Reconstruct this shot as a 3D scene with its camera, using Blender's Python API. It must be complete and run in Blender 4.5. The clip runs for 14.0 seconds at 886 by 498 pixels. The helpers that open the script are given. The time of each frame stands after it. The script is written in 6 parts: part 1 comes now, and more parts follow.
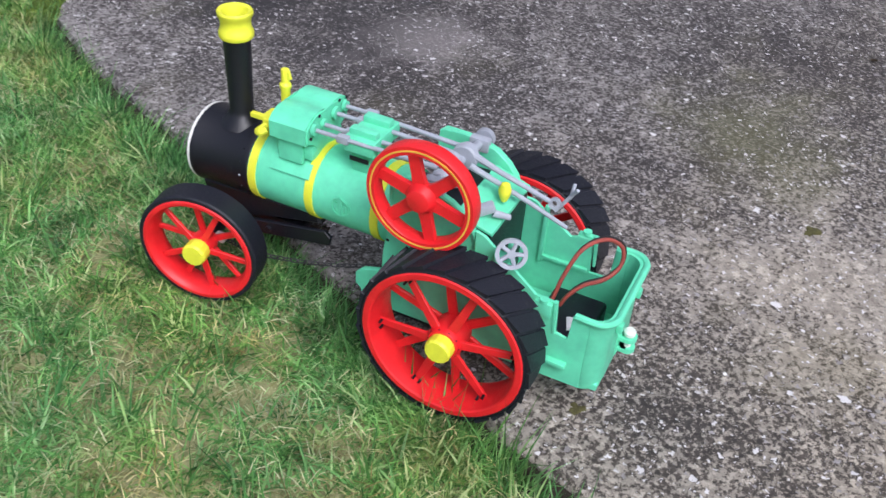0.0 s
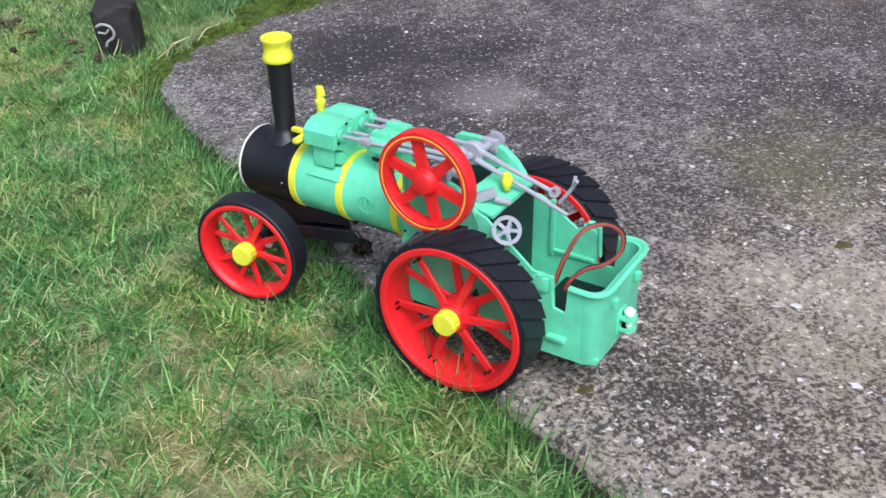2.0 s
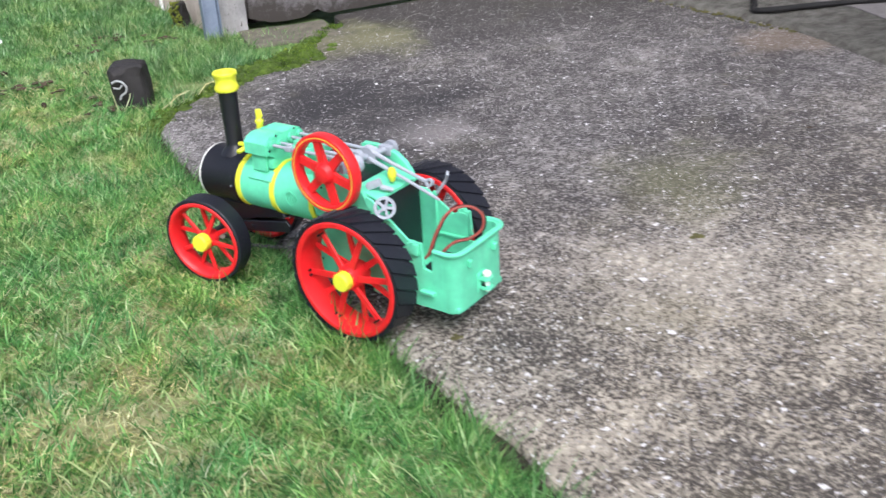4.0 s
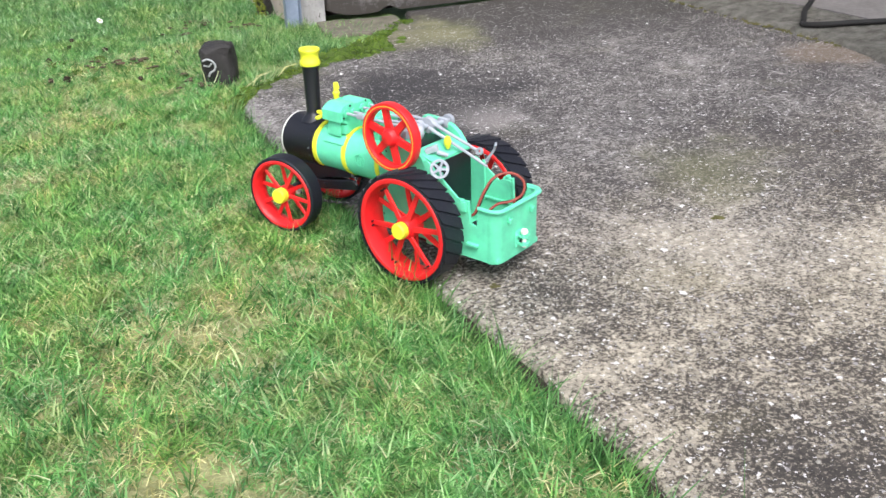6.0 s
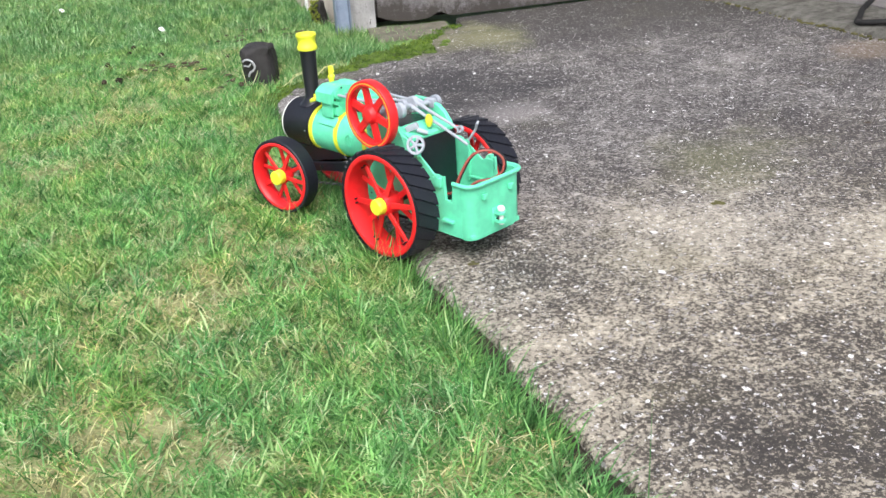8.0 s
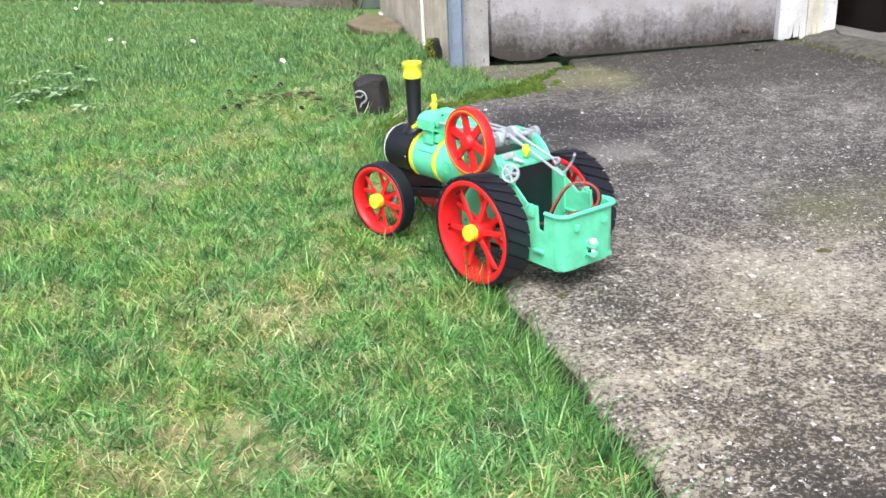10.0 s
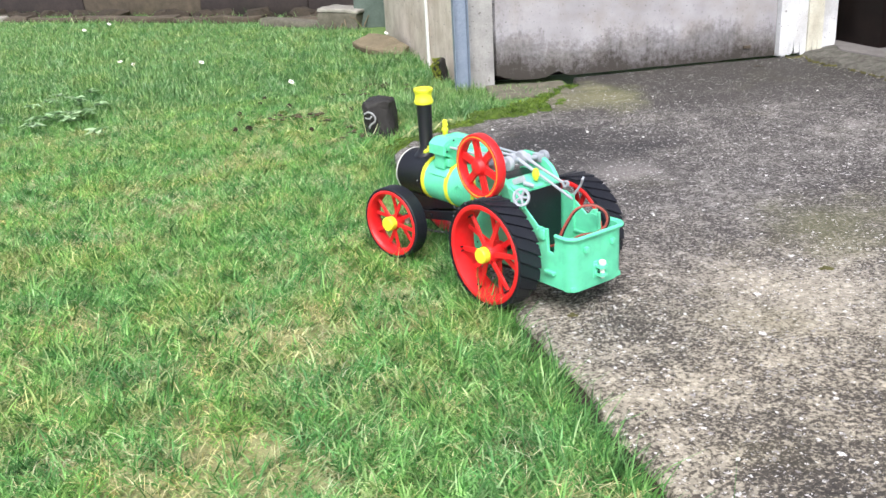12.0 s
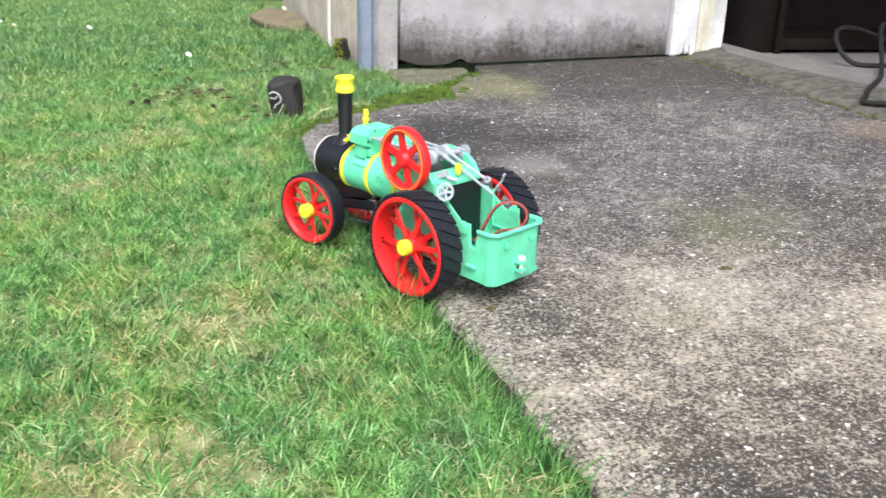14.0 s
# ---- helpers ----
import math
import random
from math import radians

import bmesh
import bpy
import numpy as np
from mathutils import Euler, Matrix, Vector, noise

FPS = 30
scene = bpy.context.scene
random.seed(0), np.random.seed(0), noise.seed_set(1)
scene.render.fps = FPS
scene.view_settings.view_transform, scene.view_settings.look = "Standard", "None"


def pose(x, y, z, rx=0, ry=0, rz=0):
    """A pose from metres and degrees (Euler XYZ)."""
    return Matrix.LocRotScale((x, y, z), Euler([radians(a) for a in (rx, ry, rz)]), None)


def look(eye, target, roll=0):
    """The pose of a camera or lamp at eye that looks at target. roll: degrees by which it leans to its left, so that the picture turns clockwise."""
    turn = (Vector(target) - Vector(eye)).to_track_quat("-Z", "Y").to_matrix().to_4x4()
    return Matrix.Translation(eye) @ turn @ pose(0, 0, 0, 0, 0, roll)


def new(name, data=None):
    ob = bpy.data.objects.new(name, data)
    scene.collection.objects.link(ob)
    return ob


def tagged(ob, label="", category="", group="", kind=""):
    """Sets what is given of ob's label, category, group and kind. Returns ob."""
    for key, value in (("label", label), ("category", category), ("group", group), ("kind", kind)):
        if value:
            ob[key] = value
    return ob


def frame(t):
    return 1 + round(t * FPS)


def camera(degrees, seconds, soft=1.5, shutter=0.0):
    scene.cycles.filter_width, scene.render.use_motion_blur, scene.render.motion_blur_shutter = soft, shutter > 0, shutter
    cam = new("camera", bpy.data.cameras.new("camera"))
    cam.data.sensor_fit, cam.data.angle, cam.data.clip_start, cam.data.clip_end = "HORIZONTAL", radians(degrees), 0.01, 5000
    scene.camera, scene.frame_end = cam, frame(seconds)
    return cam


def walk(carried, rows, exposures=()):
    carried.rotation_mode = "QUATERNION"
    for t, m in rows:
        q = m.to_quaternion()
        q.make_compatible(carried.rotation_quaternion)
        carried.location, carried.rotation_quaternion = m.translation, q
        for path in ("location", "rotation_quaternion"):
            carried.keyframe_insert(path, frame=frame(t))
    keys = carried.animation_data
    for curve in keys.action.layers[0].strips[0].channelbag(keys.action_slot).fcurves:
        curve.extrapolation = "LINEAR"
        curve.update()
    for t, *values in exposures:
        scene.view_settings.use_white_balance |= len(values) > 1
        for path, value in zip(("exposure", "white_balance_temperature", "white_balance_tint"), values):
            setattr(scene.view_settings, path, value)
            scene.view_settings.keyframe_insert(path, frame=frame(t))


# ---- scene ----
cam = camera(50.1, 14.0, soft=1.5, shutter=0.5)
PATH = [
    (0, (-1.1935, 2.0205, 0.8567), (-0.0969, 3.1643, -0.3636), 4.74),
    (0.5, (-1.2002, 1.9657, 0.8417), (-0.1368, 3.1913, -0.3275), 3.30),
    (1, (-1.2072, 1.8951, 0.8311), (-0.1674, 3.1858, -0.2883), 2.38),
    (1.5, (-1.1877, 1.8452, 0.7947), (-0.2117, 3.2348, -0.2619), -0.28),
    (2, (-1.1890, 1.7885, 0.7875), (-0.2232, 3.2110, -0.2342), -1.20),
    (2.5, (-1.2018, 1.7085, 0.7921), (-0.2592, 3.1754, -0.1876), -1.90),
    (3, (-1.2077, 1.6142, 0.7977), (-0.3104, 3.1414, -0.1311), -2.21),
    (3.2, (-1.1996, 1.5803, 0.7963), (-0.3066, 3.1177, -0.1197), -2.60),
    (5.3, (-1.3256, 1.0391, 0.8693), (-0.3302, 2.5438, 0.0061), -3.71),
    (5.5, (-1.3578, 1.0391, 0.8601), (-0.4120, 2.5765, -0.0011), -1.91),
    (6, (-1.3226, 1.1144, 0.8461), (-0.4894, 2.7130, -0.0200), -1.33),
    (6.5, (-1.2720, 1.0304, 0.8286), (-0.4999, 2.6583, -0.0394), -2.26),
    (7, (-1.2237, 1.0099, 0.8114), (-0.4972, 2.6749, -0.0252), -3.17),
    (7.5, (-1.1742, 0.9847, 0.7812), (-0.4705, 2.6706, -0.0329), -3.46),
    (8, (-1.1353, 0.9735, 0.7586), (-0.4837, 2.6819, -0.0517), -3.33),
    (8.5, (-1.1211, 0.9615, 0.7308), (-0.4830, 2.6708, -0.0883), -3.13),
    (9, (-1.0855, 0.9787, 0.7152), (-0.5306, 2.7138, -0.1103), -2.33),
    (9.2, (-1.0889, 0.9776, 0.7085), (-0.5964, 2.7456, -0.0863), -2.32),
    (11.3, (-1.1195, 0.9004, 0.7657), (-0.6909, 2.7322, 0.0869), -2.89),
    (11.5, (-1.1105, 0.9005, 0.7579), (-0.6841, 2.7328, 0.0792), -3.13),
    (12, (-1.1351, 0.9108, 0.7653), (-0.6893, 2.7351, 0.0775), -3.18),
    (12.5, (-1.1576, 0.9275, 0.7677), (-0.6793, 2.7394, 0.0688), -2.32),
    (13, (-1.1851, 0.9151, 0.7836), (-0.6278, 2.6963, 0.0647), -0.64),
    (13.5, (-1.2047, 0.9237, 0.7950), (-0.6016, 2.6830, 0.0594), 0.32),
    (14, (-1.2213, 0.9293, 0.8026), (-0.5355, 2.6573, 0.0652), 1.41),
]
walk(cam, [(t, look(eye, target, roll)) for t, eye, target, roll in PATH], exposures=[(0.0, 0.42, 6000, 16), (3.2, 0.68, 6050, 15), (5.3, 0.99, 6350, 10.5), (9.2, 1.02, 6400, 10), (11.3, 1.09, 6450, 10), (14.0, 1.10, 6450, 10)])

# ---------------------------------------------------------------- daylight
world = bpy.data.worlds.new("overcast")
scene.world = world
world.use_nodes = True
wn, wl = world.node_tree.nodes, world.node_tree.links
sky = wn.new("ShaderNodeTexSky")
sky.sky_type = "NISHITA"
sky.sun_disc = False
sky.sun_elevation, sky.sun_rotation = radians(52), radians(200)
sky.dust_density = 4.0
soft_sky = wn.new("ShaderNodeHueSaturation")
soft_sky.inputs["Saturation"].default_value = 0.55
wl.new(sky.outputs[0], soft_sky.inputs["Color"])
wl.new(soft_sky.outputs[0], wn["Background"].inputs[0])
wn["Background"].inputs[1].default_value = 0.12
sun = new("sun", bpy.data.lights.new("sun", "SUN"))
sun.data.energy, sun.data.angle, sun.data.color = 1.75, radians(30), (1.0, 0.99, 0.975)
sun.matrix_world = look((-1.2, -1.6, 4.0), (0, 1.6, 0))

# ---------------------------------------------------------------- materials
def mat_new(name, rough=0.6, metal=0.0, spec=0.5):
    m = bpy.data.materials.new(name)
    m.use_nodes = True
    b = m.node_tree.nodes["Principled BSDF"]
    b.inputs["Roughness"].default_value = rough
    b.inputs["Metallic"].default_value = metal
    b.inputs["Specular IOR Level"].default_value = spec
    return m, m.node_tree.nodes, m.node_tree.links, b


def tex_noise(n, l, vec, scale, detail=4.0, rough=0.6):
    t = n.new("ShaderNodeTexNoise")
    t.inputs["Scale"].default_value, t.inputs["Detail"].default_value, t.inputs["Roughness"].default_value = scale, detail, rough
    l.new(vec, t.inputs["Vector"])
    return t.outputs["Fac"]


def ramp(n, l, fac, stops):
    r = n.new("ShaderNodeValToRGB")
    els = r.color_ramp.elements
    while len(els) < len(stops):
        els.new(0.5)
    for e, (p, c) in zip(els, stops):
        e.position = p
        e.color = (c, c, c, 1) if isinstance(c, float) else (*c, 1)
    l.new(fac, r.inputs[0])
    return r.outputs[0]


def mix_col(n, l, fac, a, b, mode="MIX"):
    m = n.new("ShaderNodeMix")
    m.data_type, m.blend_type = "RGBA", mode
    for sock, v in ((m.inputs[0], fac), (m.inputs[6], a), (m.inputs[7], b)):
        if isinstance(v, (int, float)):
            sock.default_value = v
        elif isinstance(v, tuple):
            sock.default_value = (*v, 1)
        else:
            l.new(v, sock)
    return m.outputs[2]


def math_node(n, l, op, a, b=0.0):
    m = n.new("ShaderNodeMath")
    m.operation = op
    for sock, v in ((m.inputs[0], a), (m.inputs[1], b)):
        if isinstance(v, (int, float)):
            sock.default_value = v
        else:
            l.new(v, sock)
    return m.outputs[0]


def bump(n, l, b, height, strength, dist):
    k = n.new("ShaderNodeBump")
    k.inputs["Strength"].default_value, k.inputs["Distance"].default_value = strength, dist
    l.new(height, k.inputs["Height"])
    l.new(k.outputs[0], b.inputs["Normal"])


def coords(n):
    return n.new("ShaderNodeTexCoord").outputs["Object"]


def plastic(name, col, rough=0.42, dirt=0.25, layers=True):
    """Printed plastic: fine layer lines, slight mottling, a little dust."""
    m, n, l, b = mat_new(name, rough)
    v = coords(n)
    f = tex_noise(n, l, v, 38, 5)
    g = tex_noise(n, l, v, 420, 3)
    c = mix_col(n, l, ramp(n, l, f, [(0.35, 0.0), (0.75, 1.0)]), tuple(x * (1 - dirt * 0.5) for x in col), tuple(min(1, x * (1 + dirt * 0.4)) for x in col))
    dust = ramp(n, l, tex_noise(n, l, v, 90, 6, 0.7), [(0.62, 0.0), (0.8, 1.0)])
    c = mix_col(n, l, math_node(n, l, "MULTIPLY", dust, 0.18), c, (0.3, 0.27, 0.22))
    l.new(c, b.inputs["Base Color"])
    l.new(ramp(n, l, g, [(0.3, rough - 0.08), (0.7, min(0.95, rough + 0.14))]), b.inputs["Roughness"])
    if layers:
        w = n.new("ShaderNodeTexWave")
        w.bands_direction = "Z"
        w.inputs["Scale"].default_value, w.inputs["Distortion"].default_value = 260.0, 0.6
        l.new(v, w.inputs["Vector"])
        h = math_node(n, l, "ADD", math_node(n, l, "MULTIPLY", w.outputs["Fac"], 0.5), g)
        bump(n, l, b, h, 0.25, 0.0006)
    else:
        bump(n, l, b, g, 0.25, 0.0008)
    return m


def mottled(name, dark, light, scale, rough=0.85, bump_d=0.003, bump_s=0.5, spread=(0.3, 0.7), fine=None):
    m, n, l, b = mat_new(name, rough)
    v = coords(n)
    f = tex_noise(n, l, v, scale, 8, 0.65)
    g = tex_noise(n, l, v, fine or scale * 9, 5, 0.7)
    c = mix_col(n, l, ramp(n, l, f, [(spread[0], 0.0), (spread[1], 1.0)]), dark, light)
    c = mix_col(n, l, 0.35, c, ramp(n, l, g, [(0.25, tuple(x * 0.6 for x in dark)), (0.75, tuple(min(1, x * 1.2) for x in light))]))
    l.new(c, b.inputs["Base Color"])
    bump(n, l, b, math_node(n, l, "ADD", f, math_node(n, l, "MULTIPLY", g, 0.5)), bump_s, bump_d)
    return m


GREEN = plastic("mint_green_plastic", (0.145, 0.71, 0.435), 0.36)
RED = plastic("red_plastic", (0.77, 0.016, 0.020), 0.40)
YELLOW = plastic("yellow_plastic", (0.80, 0.81, 0.045), 0.45)
ORANGE = plastic("orange_line_paint", (0.80, 0.46, 0.06), 0.5, layers=False)
BLACK = plastic("black_plastic", (0.006, 0.0065, 0.011), 0.38)
GREY = plastic("grey_plastic", (0.37, 0.395, 0.45), 0.40)
WHITE = plastic("white_plastic", (0.78, 0.78, 0.74), 0.40, layers=False)
TYRE = plastic("black_rubber", (0.009, 0.010, 0.017), 0.52)
TYRE.node_tree.nodes["Principled BSDF"].inputs["Specular IOR Level"].default_value = 0.42
WIRE_RED = plastic("red_wire_cover", (0.30, 0.06, 0.045), 0.4, layers=False)
WIRE_BLACK = plastic("black_wire_cover", (0.015, 0.013, 0.013), 0.4, layers=False)
CHAIN = plastic("dark_chain_steel", (0.03, 0.03, 0.032), 0.4, layers=False)
STEEL = plastic("dull_steel", (0.33, 0.34, 0.35), 0.35, layers=False)
STEEL.node_tree.nodes["Principled BSDF"].inputs["Metallic"].default_value = 0.9
LABEL = mottled("battery_label", (0.5, 0.5, 0.52), (0.8, 0.8, 0.82), 60)


def spot_mask(n, l, v, at, r0, r1, wob):
    """1 within r0 of a place, 0 past r1, with a ragged rim."""
    d = n.new("ShaderNodeVectorMath")
    d.operation = "DISTANCE"
    l.new(v, d.inputs[0])
    d.inputs[1].default_value = at
    k = math_node(n, l, "ADD", d.outputs["Value"], math_node(n, l, "MULTIPLY", wob, 0.9))
    m = n.new("ShaderNodeMapRange")
    m.interpolation_type = "SMOOTHSTEP"
    for key, val in (("From Min", r0 + 0.45), ("From Max", r1 + 0.45), ("To Min", 1.0), ("To Max", 0.0)):
        m.inputs[key].default_value = val
    l.new(k, m.inputs["Value"])
    return m.outputs[0]


def concrete_material():
    """Old worn concrete: dark binder, a broken pale crust, bared white grit, damp spots and a bleached rim."""
    m, n, l, b = mat_new("weathered_concrete", 0.8)
    v = coords(n)
    mul = lambda p, q: math_node(n, l, "MULTIPLY", p, q)
    add = lambda p, q: math_node(n, l, "ADD", p, q)
    big = tex_noise(n, l, v, 2.6, 5, 0.6)
    mid = tex_noise(n, l, v, 9.0, 6, 0.65)
    fine = tex_noise(n, l, v, 60, 6, 0.75)
    grit = tex_noise(n, l, v, 240, 4, 0.75)
    wob = tex_noise(n, l, v, 3.4, 5, 0.6)
    pale = spot_mask(n, l, v, (0.02, 2.26, 0), 0.10, 0.50, wob)
    pale = math_node(n, l, "MAXIMUM", pale, mul(spot_mask(n, l, v, (-0.20, 2.06, 0), 0.0, 0.22, wob), 0.6))
    pale = math_node(n, l, "MAXIMUM", pale, mul(spot_mask(n, l, v, (0.815, 3.58, 0), 0.0, 0.20, wob), 0.9))
    damp = math_node(n, l, "MAXIMUM", spot_mask(n, l, v, (0.18, 1.04, 0), 0.60, 0.92, wob), spot_mask(n, l, v, (-0.02, 3.74, 0), 0.07, 0.40, wob))
    damp = math_node(n, l, "MAXIMUM", damp, mul(spot_mask(n, l, v, (-0.40, 1.84, 0), 0.0, 0.22, wob), 0.28))
    damp = math_node(n, l, "MAXIMUM", damp, mul(spot_mask(n, l, v, (0.70, 1.85, 0), 0.08, 0.50, wob), 0.85))
    sep = n.new("ShaderNodeSeparateXYZ")
    l.new(v, sep.inputs[0])
    # strip of pale lichen along the lawn's rim
    rim = add(sep.outputs["X"], add(0.545, mul(wob, 0.10)))
    rim = ramp(n, l, rim, [(0.04, 1.0), (0.18, 0.0)])
    # darker, browner tone with less crust towards the door
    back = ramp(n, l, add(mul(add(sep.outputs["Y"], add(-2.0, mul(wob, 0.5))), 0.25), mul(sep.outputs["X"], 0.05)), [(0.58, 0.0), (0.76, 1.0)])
    wear = add(add(mul(add(big, -0.5), 0.24), mul(add(mid, -0.5), 0.15)), add(mul(pale, 0.085), mul(rim, 0.065)))
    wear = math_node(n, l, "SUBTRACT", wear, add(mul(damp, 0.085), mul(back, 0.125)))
    base = ramp(n, l, add(wear, 0.5), [(0.36, (0.024, 0.022, 0.024)), (0.50, (0.056, 0.050, 0.047)), (0.64, (0.100, 0.088, 0.075))])
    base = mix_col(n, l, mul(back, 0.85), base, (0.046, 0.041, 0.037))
    c = mix_col(n, l, 0.8, base, ramp(n, l, fine, [(0.30, 0.5), (0.5, 1.0), (0.70, 1.5)]), "MULTIPLY")
    # broken crust in two thicknesses
    crust = add(add(tex_noise(n, l, v, 104, 5, 0.66), mul(add(tex_noise(n, l, v, 25, 5, 0.65), -0.5), 0.52)), wear)
    low = ramp(n, l, crust, [(0.492, 0.0), (0.545, 1.0)])
    c = mix_col(n, l, mul(low, 0.62), c, ramp(n, l, mid, [(0.38, (0.138, 0.126, 0.114)), (0.62, (0.176, 0.161, 0.140))]))
    high = ramp(n, l, crust, [(0.550, 0.0), (0.585, 1.0)])
    c = mix_col(n, l, mul(high, 0.85), c, ramp(n, l, mid, [(0.38, (0.340, 0.325, 0.300)), (0.62, (0.430, 0.408, 0.370))]))
    small = add(tex_noise(n, l, v, 150, 4, 0.65), mul(wear, 0.6))
    c = mix_col(n, l, mul(ramp(n, l, small, [(0.545, 0.0), (0.58, 1.0)]), 0.75), c, (0.38, 0.36, 0.325))
    c = mix_col(n, l, mul(ramp(n, l, small, [(0.38, 1.0), (0.43, 0.0)]), 0.35), c, (0.055, 0.048, 0.042))
    c = mix_col(n, l, 0.5, c, ramp(n, l, grit, [(0.28, 0.45), (0.5, 1.0), (0.75, 1.55)]), "MULTIPLY")
    # every crumb has its own shade
    nz = n.new("ShaderNodeTexNoise")
    nz.inputs["Scale"].default_value = 150.0
    l.new(v, nz.inputs["Vector"])
    warp = n.new("ShaderNodeVectorMath")
    warp.operation = "MULTIPLY_ADD"
    l.new(nz.outputs["Color"], warp.inputs[0])
    warp.inputs[1].default_value = (0.016, 0.016, 0.0)
    l.new(v, warp.inputs[2])
    crumb = n.new("ShaderNodeTexVoronoi")
    crumb.inputs["Scale"].default_value = 108.0
    l.new(warp.outputs[0], crumb.inputs["Vector"])
    shade = n.new("ShaderNodeSeparateColor")
    l.new(crumb.outputs["Color"], shade.inputs[0])
    c = mix_col(n, l, 0.6, c, ramp(n, l, shade.outputs[0], [(0.0, 0.55), (0.5, 0.95), (0.85, 1.25), (1.0, 1.75)]), "MULTIPLY")
    c = mix_col(n, l, mul(spot_mask(n, l, v, (0.02, 3.37, 0), -0.02, 0.15, wob), 0.50), c, (0.42, 0.39, 0.36))
    c = mix_col(n, l, mul(spot_mask(n, l, v, (1.45, 3.36, 0), 0.03, 0.24, wob), 0.50), c, (0.31, 0.235, 0.16))
    green = ramp(n, l, tex_noise(n, l, v, 2.9, 5), [(0.56, 0.0), (0.72, 1.0)])
    c = mix_col(n, l, add(mul(green, 0.22), mul(back, 0.03)), c, (0.19, 0.18, 0.075))
    c = mix_col(n, l, mul(spot_mask(n, l, v, (0.27, 2.74, 0), 0.0, 0.28, wob), 0.42), c, (0.175, 0.185, 0.085))
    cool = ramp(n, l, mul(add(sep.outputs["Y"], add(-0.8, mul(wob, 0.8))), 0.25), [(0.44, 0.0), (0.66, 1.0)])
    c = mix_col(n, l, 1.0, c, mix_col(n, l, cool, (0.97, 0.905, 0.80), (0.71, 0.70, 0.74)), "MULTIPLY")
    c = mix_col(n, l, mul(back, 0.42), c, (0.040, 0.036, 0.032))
    c = mix_col(n, l, mul(damp, 0.60), c, (0.020, 0.019, 0.022))
    c = mix_col(n, l, mul(spot_mask(n, l, v, (0.42, 4.42, 0), 0.0, 0.26, wob), 0.40), c, (0.155, 0.165, 0.055))
    # dull algae on the path round the mossy corner
    algae = math_node(n, l, "MAXIMUM", spot_mask(n, l, v, (0.26, 4.42, 0), 0.06, 0.34, wob), mul(spot_mask(n, l, v, (-0.34, 4.0, 0), 0.0, 0.22, wob), 0.8))
    c = mix_col(n, l, mul(algae, 0.55), c, ramp(n, l, mid, [(0.4, (0.155, 0.148, 0.075)), (0.6, (0.235, 0.225, 0.135))]))
    # small white stones bared in the surface, of three sizes
    stones = None
    for scale, keep, top in ((44.0, 0.70, 0.29), (95.0, 0.36, 0.39), (190.0, 0.36, 0.44)):
        vor = n.new("ShaderNodeTexVoronoi")
        vor.inputs["Scale"].default_value = scale
        l.new(warp.outputs[0], vor.inputs["Vector"])
        cell = n.new("ShaderNodeSeparateColor")
        l.new(vor.outputs["Color"], cell.inputs[0])
        size = mul(math_node(n, l, "POWER", cell.outputs[0], 2.2), top)
        stone = mul(math_node(n, l, "LESS_THAN", vor.outputs["Distance"], size), math_node(n, l, "GREATER_THAN", cell.outputs[1], keep))
        stone = mul(stone, math_node(n, l, "SUBTRACT", 0.95, mul(back, 0.25)))
        c = mix_col(n, l, stone, c, mix_col(n, l, cell.outputs[2], (0.24, 0.22, 0.22), (0.72, 0.70, 0.70)))
        stones = stone if stones is None else math_node(n, l, "MAXIMUM", stones, stone)
    l.new(c, b.inputs["Base Color"])
    h = add(add(mul(fine, 0.4), mul(grit, 0.3)), add(mul(low, 0.35), mul(stones, 0.3)))
    bump(n, l, b, h, 0.7, 0.004)
    return m


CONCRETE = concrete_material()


def lawn_ground():
    """Thatch and soil between the blades, and meadow green where the sheet runs on past the mown turf."""
    m, n, l, b = mat_new("lawn_soil_and_thatch", 0.95)
    v = coords(n)
    f = tex_noise(n, l, v, 26, 8, 0.65)
    g = tex_noise(n, l, v, 220, 5, 0.7)
    near = mix_col(n, l, ramp(n, l, f, [(0.35, 0.0), (0.72, 1.0)]), (0.12, 0.135, 0.045), (0.60, 0.575, 0.30))
    near = mix_col(n, l, 0.35, near, ramp(n, l, g, [(0.25, (0.055, 0.06, 0.02)), (0.75, (0.52, 0.505, 0.25))]))
    h = tex_noise(n, l, v, 3.0, 8, 0.7)
    wide = mix_col(n, l, ramp(n, l, h, [(0.35, 0.0), (0.65, 1.0)]), (0.05, 0.115, 0.028), (0.15, 0.25, 0.065))
    wide = mix_col(n, l, ramp(n, l, g, [(0.45, 0.0), (0.75, 0.7)]), wide, (0.26, 0.34, 0.12))
    past = spot_mask(n, l, v, (-1.25, 2.9, 0), 1.2, 2.1, f)
    c = mix_col(n, l, past, wide, near)
    l.new(c, b.inputs["Base Color"])
    bump(n, l, b, math_node(n, l, "ADD", f, math_node(n, l, "MULTIPLY", g, 0.5)), 0.8, 0.01)
    return m


SOIL = lawn_ground()
EARTH = mottled("dark_earth", (0.012, 0.009, 0.006), (0.06, 0.045, 0.03), 22, 0.95, 0.012, 0.9)


